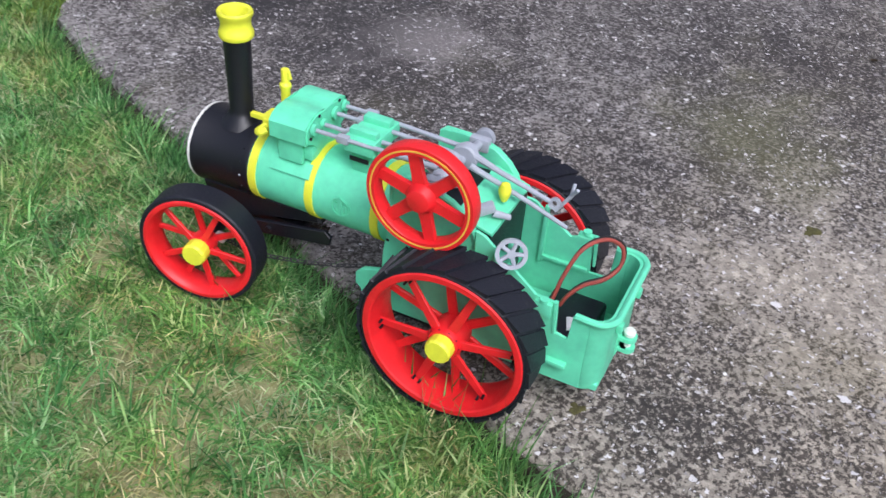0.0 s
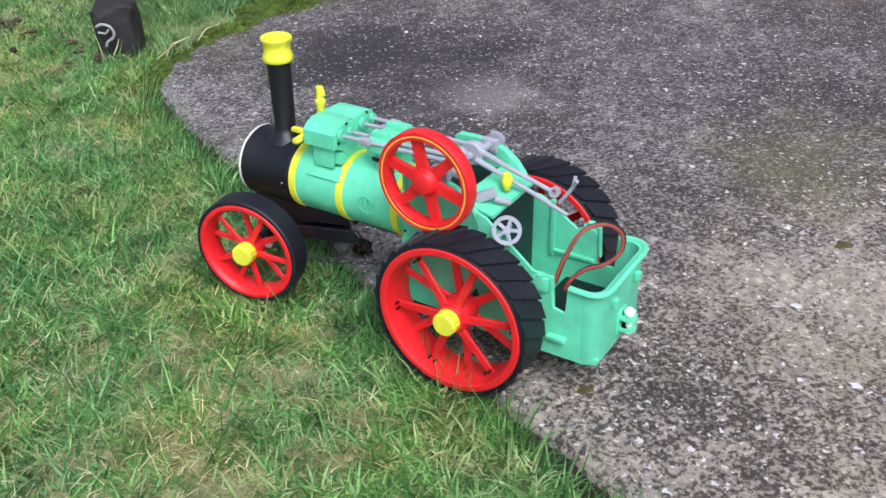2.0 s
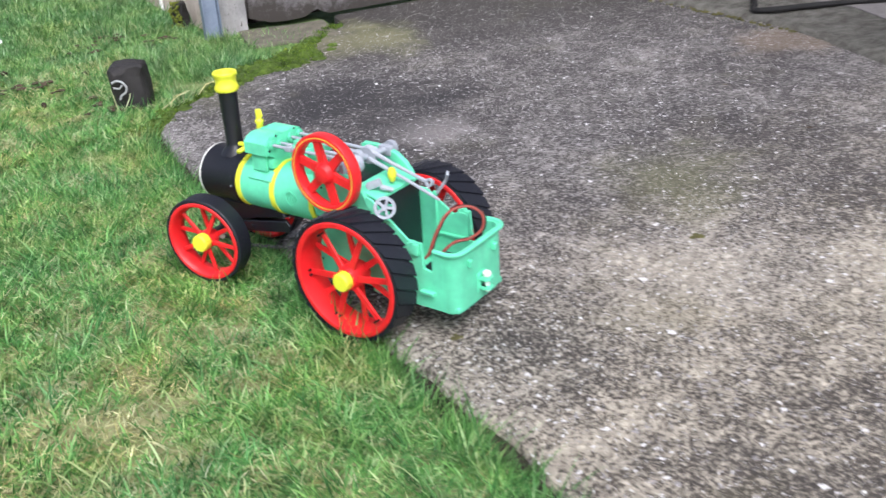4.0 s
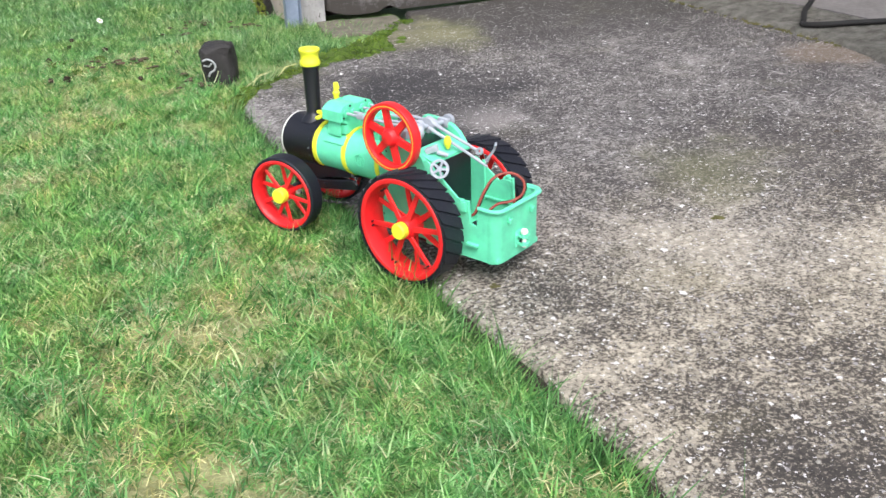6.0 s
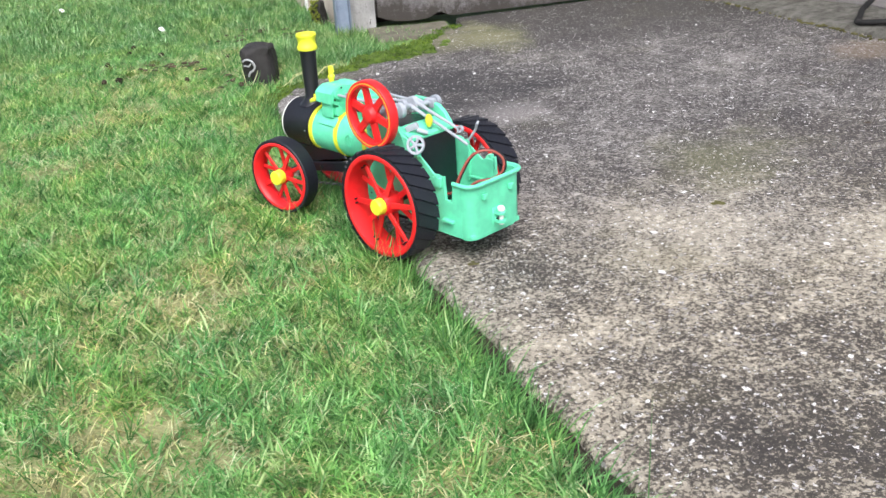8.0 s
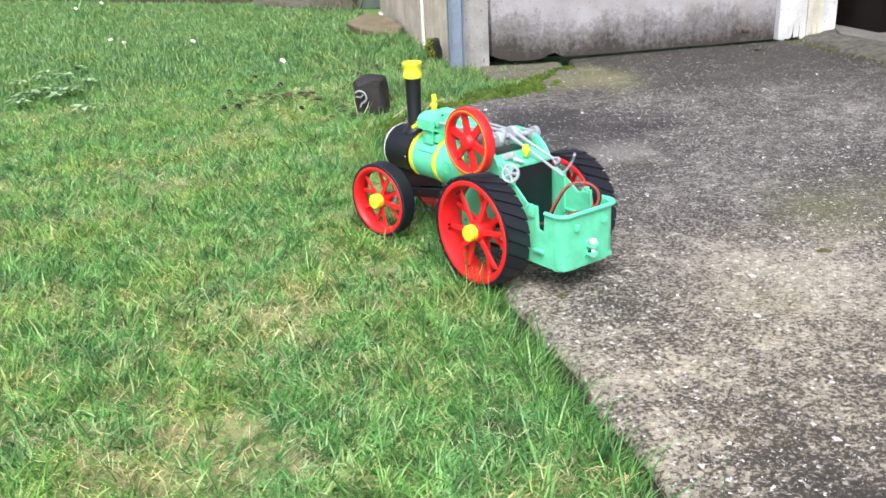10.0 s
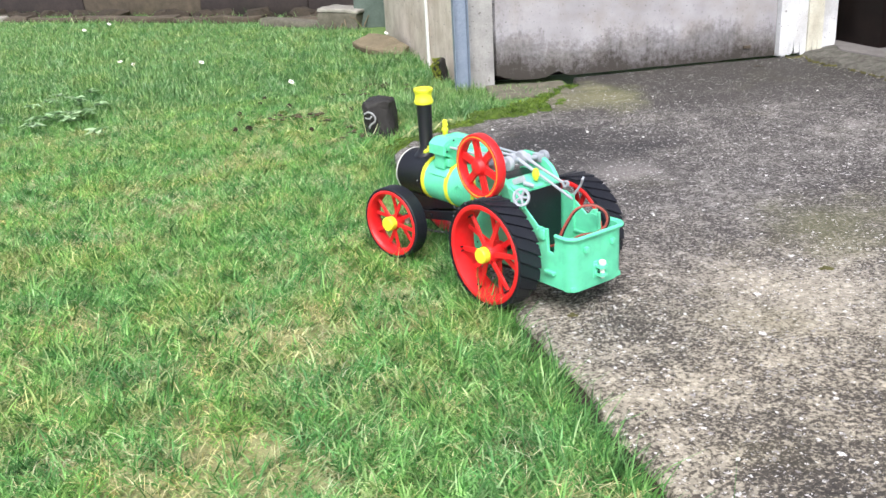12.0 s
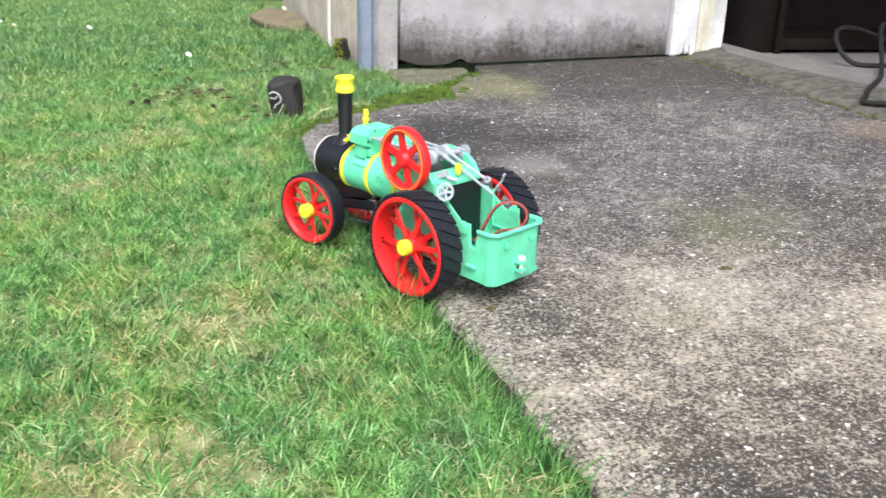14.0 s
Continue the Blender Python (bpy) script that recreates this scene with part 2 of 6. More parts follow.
def blade_material(name, stops, patches=None):
    m, n, l, b = mat_new(name, 0.55, spec=0.3)
    geo = n.new("ShaderNodeNewGeometry")
    r = geo.outputs["Random Per Island"]
    v = coords(n)
    patch = tex_noise(n, l, v, 2.6, 5, 0.6)
    spot = tex_noise(n, l, v, 11, 4, 0.6)
    fresh = ramp(n, l, r, stops)
    clump = ramp(n, l, tex_noise(n, l, v, 17, 4, 0.6), [(0.32, 0.50), (0.5, 1.0), (0.68, 1.36)])
    fresh = mix_col(n, l, 1.0, fresh, clump, "MULTIPLY")
    tone = ramp(n, l, tex_noise(n, l, v, 4.5, 5, 0.65), [(0.36, (0.88, 0.96, 1.08)), (0.5, (1.0, 1.0, 1.0)), (0.64, (1.20, 1.05, 0.88))])
    fresh = mix_col(n, l, 1.0, fresh, tone, "MULTIPLY")
    dry = ramp(n, l, r, [(0.0, (0.22, 0.33, 0.05)), (0.5, (0.42, 0.45, 0.17)), (1.0, (0.56, 0.55, 0.29))])
    k = math_node(n, l, "ADD", math_node(n, l, "MULTIPLY", patch, 0.55), math_node(n, l, "MULTIPLY", spot, 0.45))
    k = ramp(n, l, math_node(n, l, "ADD", k, math_node(n, l, "MULTIPLY", r, 0.10)), patches or [(0.57, 0.0), (0.75, 1.0)])
    c = mix_col(n, l, k, fresh, dry)
    l.new(c, b.inputs["Base Color"])
    tr = n.new("ShaderNodeBsdfTranslucent")
    l.new(c, tr.inputs["Color"])
    mx = n.new("ShaderNodeMixShader")
    mx.inputs[0].default_value = 0.3
    l.new(b.outputs[0], mx.inputs[1])
    l.new(tr.outputs[0], mx.inputs[2])
    l.new(mx.outputs[0], n["Material Output"].inputs["Surface"])
    return m


GRASS = blade_material("lawn_grass", [(0.0, (0.055, 0.18, 0.042)), (0.35, (0.130, 0.315, 0.080)), (0.7, (0.225, 0.46, 0.130)), (1.0, (0.42, 0.60, 0.27))])
GRASS_EDGE = blade_material("edge_grass", [(0.0, (0.04, 0.135, 0.034)), (0.5, (0.10, 0.265, 0.068)), (1.0, (0.22, 0.43, 0.15))], [(0.62, 0.0), (0.8, 1.0)])
MOSS_SHOOT = blade_material("moss_shoot", [(0.0, (0.030, 0.065, 0.008)), (0.5, (0.070, 0.135, 0.014)), (1.0, (0.20, 0.30, 0.028))], [(0.66, 0.0), (0.84, 1.0)])
GRASS_FAR = blade_material("far_grass", [(0.0, (0.060, 0.165, 0.040)), (0.4, (0.130, 0.275, 0.088)), (0.75, (0.225, 0.40, 0.150)), (1.0, (0.42, 0.56, 0.31))], [(0.60, 0.0), (0.80, 1.0)])
COVER = blade_material("creeping_leaf", [(0.0, (0.02, 0.07, 0.03)), (0.5, (0.05, 0.14, 0.055)), (1.0, (0.13, 0.26, 0.10))], [(0.9, 0.0), (1.0, 1.0)])
STRAW = blade_material("dry_straw", [(0.0, (0.24, 0.22, 0.075)), (0.4, (0.45, 0.46, 0.21)), (0.8, (0.63, 0.63, 0.36)), (1.0, (0.70, 0.67, 0.42))], [(0.9, 0.0), (1.0, 1.0)])
MOSS_DULL = mottled("dull_moss", (0.045, 0.045, 0.015), (0.15, 0.14, 0.045), 60, 0.95, 0.006, 0.9)
MOSS_YELLOW = mottled("yellow_moss", (0.05, 0.065, 0.008), (0.22, 0.25, 0.025), 60, 0.95, 0.006, 0.9)
CRUMB = mottled("concrete_crumb", (0.07, 0.062, 0.045), (0.34, 0.315, 0.27), 70, 0.9, 0.002, 0.5)
DEAD_LEAF = mottled("dead_leaf_brown", (0.022, 0.014, 0.008), (0.11, 0.075, 0.040), 50, 0.85, 0.002, 0.6)
MOSS = mottled("moss", (0.018, 0.034, 0.006), (0.10, 0.165, 0.014), 16, 0.95, 0.008, 0.9)


def leaf_material(name, dark, light):
    m, n, l, b = mat_new(name, 0.42, spec=0.45)
    info = n.new("ShaderNodeObjectInfo")
    v = coords(n)
    f = tex_noise(n, l, v, 30, 5)
    a = mix_col(n, l, info.outputs["Random"], dark, light)
    c = mix_col(n, l, ramp(n, l, f, [(0.35, 0.0), (0.7, 0.55)]), a, tuple(min(1, x * 1.5) for x in light))
    l.new(c, b.inputs["Base Color"])
    tr = n.new("ShaderNodeBsdfTranslucent")
    l.new(c, tr.inputs["Color"])
    mx = n.new("ShaderNodeMixShader")
    mx.inputs[0].default_value = 0.25
    l.new(b.outputs[0], mx.inputs[1])
    l.new(tr.outputs[0], mx.inputs[2])
    l.new(mx.outputs[0], n["Material Output"].inputs["Surface"])
    bump(n, l, b, f, 0.3, 0.003)
    return m


LEAF = leaf_material("broad_leaf", (0.03, 0.11, 0.025), (0.14, 0.30, 0.05))
WEED = leaf_material("weed_leaf", (0.30, 0.48, 0.24), (0.52, 0.66, 0.44))
SUCCULENT = leaf_material("pale_rosette_leaf", (0.16, 0.30, 0.20), (0.32, 0.45, 0.32))


def mildew_wall():
    """Pale painted panel, black mildew rising from its foot and running in streaks."""
    m, n, l, b = mat_new("mildewed_white_panel", 0.7)
    v = coords(n)
    sep = n.new("ShaderNodeSeparateXYZ")
    l.new(v, sep.inputs[0])
    streak_v = n.new("ShaderNodeMapping")
    streak_v.inputs["Scale"].default_value = (10.0, 10.0, 1.6)
    l.new(v, streak_v.inputs["Vector"])
    streak = tex_noise(n, l, streak_v.outputs[0], 1.6, 7, 0.7)
    blot = tex_noise(n, l, v, 34, 8, 0.80)
    wide = tex_noise(n, l, v, 3.2, 4, 0.6)
    # mildew grows where damp splashes up; its own ragged outline
    rise = n.new("ShaderNodeMapRange")
    rise.inputs["From Min"].default_value, rise.inputs["From Max"].default_value = 0.0, 0.24
    rise.inputs["To Min"].default_value, rise.inputs["To Max"].default_value = 0.30, -0.10
    l.new(sep.outputs["Z"], rise.inputs["Value"])
    k = math_node(n, l, "ADD", math_node(n, l, "MULTIPLY", streak, 0.30), math_node(n, l, "ADD", math_node(n, l, "MULTIPLY", blot, 0.52), math_node(n, l, "MULTIPLY", wide, 0.26)))
    k = math_node(n, l, "ADD", k, rise.outputs[0])
    # blacker along the hinge side, where water runs down
    side = n.new("ShaderNodeMapRange")
    side.inputs["From Min"].default_value, side.inputs["From Max"].default_value = 0.0, 0.30
    side.inputs["To Min"].default_value, side.inputs["To Max"].default_value = 0.10, 0.0
    l.new(sep.outputs["X"], side.inputs["Value"])
    k = math_node(n, l, "ADD", k, side.outputs[0])
    k = ramp(n, l, k, [(0.53, 0.0), (0.63, 0.45), (0.80, 1.0)])
    pale = mix_col(n, l, ramp(n, l, tex_noise(n, l, v, 4, 5), [(0.35, 0.0), (0.7, 1.0)]), (0.275, 0.265, 0.285), (0.41, 0.40, 0.435))
    rust = ramp(n, l, tex_noise(n, l, v, 7, 5), [(0.45, 0.0), (0.70, 0.5)])
    pale = mix_col(n, l, rust, pale, (0.27, 0.235, 0.20))
    c = mix_col(n, l, k, pale, (0.040, 0.034, 0.030))
    c = mix_col(n, l, ramp(n, l, tex_noise(n, l, v, 95, 3, 0.6), [(0.64, 0.0), (0.68, 0.8)]), c, (0.045, 0.04, 0.036))
    l.new(c, b.inputs["Base Color"])
    bump(n, l, b, blot, 0.3, 0.003)
    return m


def stained_wall(name, dark, light):
    """Old render with brown water stains running down and a few black specks."""
    m, n, l, b = mat_new(name, 0.85)
    v = coords(n)
    run = n.new("ShaderNodeMapping")
    run.inputs["Scale"].default_value = (4.0, 4.0, 0.9)
    l.new(v, run.inputs["Vector"])
    streak = tex_noise(n, l, run.outputs[0], 2.2, 6, 0.65)
    patch = tex_noise(n, l, v, 6, 6, 0.65)
    grain = tex_noise(n, l, v, 130, 4, 0.7)
    c = mix_col(n, l, ramp(n, l, patch, [(0.35, 0.0), (0.65, 1.0)]), dark, light)
    c = mix_col(n, l, ramp(n, l, streak, [(0.50, 0.0), (0.70, 0.45)]), c, tuple(x * f for x, f in zip(dark, (0.62, 0.54, 0.45))))
    c = mix_col(n, l, ramp(n, l, tex_noise(n, l, v, 60, 3, 0.6), [(0.66, 0.0), (0.70, 0.8)]), c, (0.06, 0.05, 0.042))
    c = mix_col(n, l, 0.4, c, ramp(n, l, grain, [(0.3, 0.7), (0.7, 1.25)]), "MULTIPLY")
    l.new(c, b.inputs["Base Color"])
    bump(n, l, b, math_node(n, l, "ADD", patch, math_node(n, l, "MULTIPLY", grain, 0.5)), 0.5, 0.004)
    return m


MILDEW = mildew_wall()
PLASTER = stained_wall("stained_cream_render", (0.54, 0.45, 0.38), (0.76, 0.67, 0.60))
PIER = stained_wall("grey_white_pier", (0.29, 0.285, 0.285), (0.47, 0.46, 0.46))
BOARD = stained_wall("weathered_white_boards", (0.50, 0.51, 0.53), (0.72, 0.73, 0.76))
CREAM = stained_wall("weathered_cream_boards", (0.54, 0.53, 0.45), (0.74, 0.73, 0.64))
BLUE = mottled("blue_grey_painted_metal", (0.15, 0.19, 0.26), (0.26, 0.31, 0.40), 14, 0.5, 0.001, 0.3)
WHITE_PIPE = mottled("white_pipe", (0.6, 0.6, 0.58), (0.82, 0.82, 0.8), 12, 0.4, 0.001, 0.2)
# brown wood coloured near black, the store's inner shade put into it
SHADED_WOOD = mottled("shaded_brown_wood", (0.004, 0.003, 0.0028), (0.014, 0.0085, 0.0075), 9, 0.6, 0.002, 0.4)
SHADED_WOOD.node_tree.nodes["Principled BSDF"].inputs["Specular IOR Level"].default_value = 0.12
FENCE = mottled("dark_sleeper_timber", (0.007, 0.006, 0.007), (0.050, 0.036, 0.034), 6, 0.85, 0.003, 0.5)
TIMBER = mottled("old_edging_timber", (0.030, 0.024, 0.018), (0.125, 0.098, 0.072), 12, 0.9, 0.006, 0.7)
ZINC = mottled("weathered_zinc", (0.22, 0.23, 0.24), (0.46, 0.47, 0.48), 70, 0.5, 0.001, 0.3)
TAR = mottled("charred_block", (0.004, 0.0036, 0.0036), (0.032, 0.028, 0.028), 34, 0.6, 0.006, 0.8)
ROCK = mottled("brown_sandstone", (0.09, 0.075, 0.045), (0.25, 0.20, 0.13), 14, 0.9, 0.01, 0.8)
SLAB = mottled("pale_floor_slab", (0.12, 0.11, 0.108), (0.25, 0.232, 0.228), 6, 0.8, 0.003, 0.4)
STRIP = mottled("dirty_strip_concrete", (0.05, 0.048, 0.028), (0.205, 0.185, 0.145), 18, 0.9, 0.006, 0.8)
PLINTH = mottled("mossy_rough_concrete", (0.038, 0.035, 0.024), (0.205, 0.196, 0.175), 24, 0.92, 0.012, 1.0, spread=(0.36, 0.66))
GREENISH = mottled("green_grey_board", (0.045, 0.065, 0.055), (0.12, 0.16, 0.14), 11, 0.85, 0.003, 0.5)
RUBBER = mottled("black_hose", (0.005, 0.005, 0.005), (0.013, 0.012, 0.012), 30, 0.8, 0.001, 0.3)
CONE = mottled("brown_cone_scales", (0.012, 0.008, 0.005), (0.07, 0.045, 0.03), 60, 0.9, 0.003, 0.8)
PETAL = mottled("white_petal", (0.70, 0.70, 0.68), (0.85, 0.85, 0.83), 40, 0.6)
PETAL_EYE = mottled("yellow_flower_eye", (0.6, 0.45, 0.03), (0.75, 0.6, 0.06), 80, 0.8)
TWIG = mottled("dry_twig", (0.10, 0.07, 0.045), (0.26, 0.20, 0.13), 40, 0.9)
CHIP = mottled("red_plastic_chip", (0.6, 0.03, 0.02), (0.75, 0.06, 0.04), 60, 0.4)
DARK_BLOCK = mottled("dirty_grey_block", (0.034, 0.031, 0.022), (0.185, 0.17, 0.135), 17, 0.9, 0.006, 0.7)
CORK = mottled("old_grey_block", (0.17, 0.16, 0.14), (0.38, 0.36, 0.32), 14, 0.9, 0.005, 0.6)


# ---------------------------------------------------------------- building helpers
def mesh_of(bm, name, material, smooth=None):
    bmesh.ops.recalc_face_normals(bm, faces=bm.faces)
    me = bpy.data.meshes.new(name)
    bm.to_mesh(me)
    bm.free()
    me.materials.append(material)
    if smooth is not None:
        me.set_sharp_from_angle(angle=radians(smooth))
        me.shade_smooth()
        me.set_sharp_from_angle(angle=radians(smooth))
    return me


def part(name, bm, material, parent=None, label="", smooth=35):
    ob = new(name, mesh_of(bm, name, material, smooth))
    if parent is not None:
        ob.parent = parent
    return tagged(ob, label) if label else ob


def thing(name, label, category, m=None, group="", kind=""):
    ob = new(name)
    ob.empty_display_size = 0.05
    if m is not None:
        ob.matrix_world = m
    return tagged(ob, label, category, group, kind)


def solo(name, bm, material, label, category, m=None, group="", kind="", smooth=35):
    ob = new(name, mesh_of(bm, name, material, smooth))
    if m is not None:
        ob.matrix_world = m
    return tagged(ob, label, category, group, kind)


def add_box(bm, c, s, bevel=0.0, rot=None, seg=2):
    r = bmesh.ops.create_cube(bm, size=1.0)
    vs = r["verts"]
    bmesh.ops.scale(bm, vec=s, verts=vs)
    if bevel:
        es = list({e for v in vs for e in v.link_edges})
        out = bmesh.ops.bevel(bm, geom=es, offset=bevel, segments=seg, affect="EDGES", profile=0.6)
        vs = list({v for f in out["faces"] for v in f.verts} | {v for v in vs if v.is_valid})
        todo, seen = list(vs), set(vs)
        while todo:
            for e in todo.pop().link_edges:
                for w in e.verts:
                    if w not in seen:
                        seen.add(w)
                        todo.append(w)
        vs = list(seen)
    if rot is not None:
        bmesh.ops.rotate(bm, cent=(0, 0, 0), matrix=rot.to_3x3() if hasattr(rot, "to_3x3") else rot, verts=vs)
    bmesh.ops.translate(bm, vec=c, verts=vs)
    return vs


def add_cyl(bm, p0, p1, r0, r1=None, seg=16, caps=True):
    p0, p1 = Vector(p0), Vector(p1)
    r1 = r0 if r1 is None else r1
    d = p1 - p0
    q = d.to_track_quat("Z", "Y").to_matrix()
    rings = []
    for p, r in ((p0, r0), (p1, r1)):
        rings.append([bm.verts.new(p + q @ Vector((r * math.cos(2 * math.pi * i / seg), r * math.sin(2 * math.pi * i / seg), 0))) for i in range(seg)])
    for i in range(seg):
        j = (i + 1) % seg
        bm.faces.new((rings[0][i], rings[0][j], rings[1][j], rings[1][i]))
    if caps:
        bm.faces.new(rings[0][::-1])
        bm.faces.new(rings[1])


def add_lathe(bm, profile, origin, axis, seg=32, closed=False):
    """Turn (radius, along) pairs round an axis through origin."""
    q = Vector(axis).to_track_quat("Z", "Y").to_matrix()
    o = Vector(origin)
    rings = []
    for r, h in profile:
        if r < 1e-6:
            rings.append([bm.verts.new(o + q @ Vector((0, 0, h)))])
        else:
            rings.append([bm.verts.new(o + q @ Vector((r * math.cos(2 * math.pi * i / seg), r * math.sin(2 * math.pi * i / seg), h))) for i in range(seg)])
    pairs = list(zip(rings, rings[1:]))
    if closed:
        pairs.append((rings[-1], rings[0]))
    for a, b in pairs:
        for i in range(seg):
            j = (i + 1) % seg
            if len(a) == 1 and len(b) == 1:
                continue
            if len(a) == 1:
                bm.faces.new((a[0], b[i], b[j]))
            elif len(b) == 1:
                bm.faces.new((a[i], a[j], b[0]))
            else:
                bm.faces.new((a[i], a[j], b[j], b[i]))


def add_plate(bm, pts, y0, y1, bevel=0.0):
    """A flat plate of outline pts (x, z), from y0 to y1."""
    a = [bm.verts.new((x, y0, z)) for x, z in pts]
    b = [bm.verts.new((x, y1, z)) for x, z in pts]
    k = len(pts)
    fs = [bm.faces.new(a[::-1]), bm.faces.new(b)]
    for i in range(k):
        j = (i + 1) % k
        fs.append(bm.faces.new((a[i], a[j], b[j], b[i])))
    if bevel:
        es = list({e for f in fs[:2] for e in f.edges})
        bmesh.ops.bevel(bm, geom=es, offset=bevel, segments=1, affect="EDGES")


def add_tube(bm, pts, r, seg=8, closed=False):
    pts = [Vector(p) for p in pts]
    rings = []
    k = len(pts)
    for i, p in enumerate(pts):
        a = pts[(i - 1) % k] if closed or i else p
        b = pts[(i + 1) % k] if closed or i < k - 1 else p
        q = (b - a).to_track_quat("Z", "Y").to_matrix()
        rr = r[i] if isinstance(r, (list, tuple)) else r
        rings.append([bm.verts.new(p + q @ Vector((rr * math.cos(2 * math.pi * s / seg), rr * math.sin(2 * math.pi * s / seg), 0))) for s in range(seg)])
    for a, b in zip(rings, rings[1:] + ([rings[0]] if closed else [])):
        off = min(range(seg), key=lambda o: sum((a[s].co - b[(s + o) % seg].co).length for s in range(0, seg, 2)))
        for s in range(seg):
            bm.faces.new((a[s], a[(s + 1) % seg], b[(s + 1 + off) % seg], b[(s + off) % seg]))
    if not closed:
        bm.faces.new(rings[0][::-1])
        bm.faces.new(rings[-1])


def spline(pts, n=8):
    """A smooth way through the given points."""
    P = [Vector(p) for p in pts]
    P = [2 * P[0] - P[1]] + P + [2 * P[-1] - P[-2]]
    out = []
    for i in range(1, len(P) - 2):
        for k in range(n):
            t = k / n
            a, b, c, d = P[i - 1 : i + 3]
            out.append(0.5 * ((2 * b) + (c - a) * t + (2 * a - 5 * b + 4 * c - d) * t * t + (3 * b - a - 3 * c + d) * t**3))
    return out + [P[-2]]


def rough_up(bm, amount, scale, seed=0.0):
    for v in bm.verts:
        v.co += Vector(noise.noise_vector(v.co * scale + Vector((seed, seed * 2, seed * 3)))) * amount


BM = bmesh.new

# ---------------------------------------------------------------- ground, lawn edge, concrete
EDGE = [(-0.61, -6.0), (-0.605, -1.0), (-0.60, 0.8), (-0.60, 1.4), (-0.593, 2.0), (-0.595, 2.5), (-0.588, 3.0), (-0.586, 3.3), (-0.588, 3.52), (-0.582, 3.72), (-0.556, 3.89), (-0.458, 4.03), (-0.353, 4.11), (-0.16, 4.21), (0.02, 4.24), (0.115, 4.34), (0.194, 4.47), (0.30, 4.58), (0.42, 4.68), (0.46, 4.84)]


def edge_x(y):
    """Where the lawn ends and the concrete begins, along x, for a given y."""
    for (x0, y0), (x1, y1) in zip(EDGE, EDGE[1:]):
        if y0 <= y <= y1:
            return x0 + (x1 - x0) * (y - y0) / (y1 - y0)
    return EDGE[0][0] if y < EDGE[0][1] else -0.02


def edge_wave(x, y):
    return 0.012 * noise.noise((x * 7, y * 7, 3.0)) + 0.006 * noise.noise((x * 26, y * 26, 7.0))


def build_ground():
    """One sheet to the horizon, fine near the lawn's edge and sunk a little along it."""
    def steps(a, b, fine0, fine1, d):
        out = [a]
        for lim in (-60, -20, -8, -5):
            if a < lim < fine0:
                out.append(lim)
        x = fine0
        while x < fine1:
            out.append(x)
            x += d
        for lim in (5, 8, 20, 60):
            if fine1 < lim < b:
                out.append(lim)
        return out + [b]
    xs = steps(-300, 300, -2.5, 0.8, 0.04)
    ys = steps(-300, 300, 0.6, 5.0, 0.04)
    verts, faces = [], []
    for y in ys:
        for x in xs:
            near = -2.6 < x < 0.9 and 0.5 < y < 4.84
            z = -0.012
            if near:
                d = edge_x(y) - x
                if -0.06 < d < 0.05:
                    z -= 0.024 * (1 - abs(d) / 0.06)
                elif d <= -0.06:
                    z = -0.05
                z += 0.006 * noise.noise((x * 3, y * 3, 0)) if d > 0 else 0
            elif x > edge_x(max(-5.9, min(y, 4.84))) and y < 7:
                z = -0.05
            verts.append((x, y, z))
    w = len(xs)
    for j in range(len(ys) - 1):
        for i in range(w - 1):
            a = j * w + i
            faces.append((a, a + 1, a + w + 1, a + w))
    me = bpy.data.meshes.new("ground")
    me.from_pydata(verts, [], faces)
    me.materials.append(SOIL)
    me.shade_smooth()
    tagged(new("ground", me), "mown lawn soil with yellow thatch between grass", "ground", kind="structure")


def build_concrete():
    """The old path: a slab with a crumbled, rounded edge along the lawn."""
    bm = BM()
    line = []
    for (x0, y0), (x1, y1) in zip(EDGE, EDGE[1:]):
        k = max(2, int(math.hypot(x1 - x0, y1 - y0) / 0.02)) if y0 > 0.7 else 4
        for i in range(k):
            t = i / k
            line.append((x0 + (x1 - x0) * t, y0 + (y1 - y0) * t))
    line.append(EDGE[-1])
    rows = []
    for x, y in line:
        e = edge_wave(x, y)
        px, py = x + e, y + e * 0.5
        rows.append([(px + 0.003, py, -0.045), (px, py, -0.012), (px + 0.006, py + 0.003, -0.0025), (px + 0.018, py + 0.008, 0.0)])
    far = [(6.0, y, 0.0) for _, y in line]
    prev = None
    for r, f in zip(rows, far):
        n_in = 26
        pts = list(r)
        for i in range(1, n_in + 1):
            t = (i / n_in) ** 2.2
            px, py = r[3][0] + (f[0] - r[3][0]) * t, r[3][1] + (f[1] - r[3][1]) * t
            pts.append((px, py, 0.0025 * noise.noise((px * 2.3, py * 2.3, 1.0))))
        vs = [bm.verts.new(p) for p in pts]
        if prev:
            for a, b, c, d in zip(prev, prev[1:], vs[1:], vs):
                bm.faces.new((a, b, c, d))
        prev = vs
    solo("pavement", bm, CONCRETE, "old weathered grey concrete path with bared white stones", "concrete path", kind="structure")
    # the strip of the same concrete before the shut door
    bm = BM()
    add_box(bm, (0, 0, 0), (0.34, 0.27, 0.05), 0.010, pose(0, 0, 0, 0, 0, -12))
    bmesh.ops.subdivide_edges(bm, edges=bm.edges[:], cuts=3, use_grid_fill=True)
    bmesh.ops.translate(bm, vec=(0.20, 4.70, -0.022), verts=bm.verts)
    rough_up(bm, 0.006, 14)
    solo("pavement_strip", bm, STRIP, "dirty broken strip of concrete at the door's foot", "concrete strip", kind="structure")


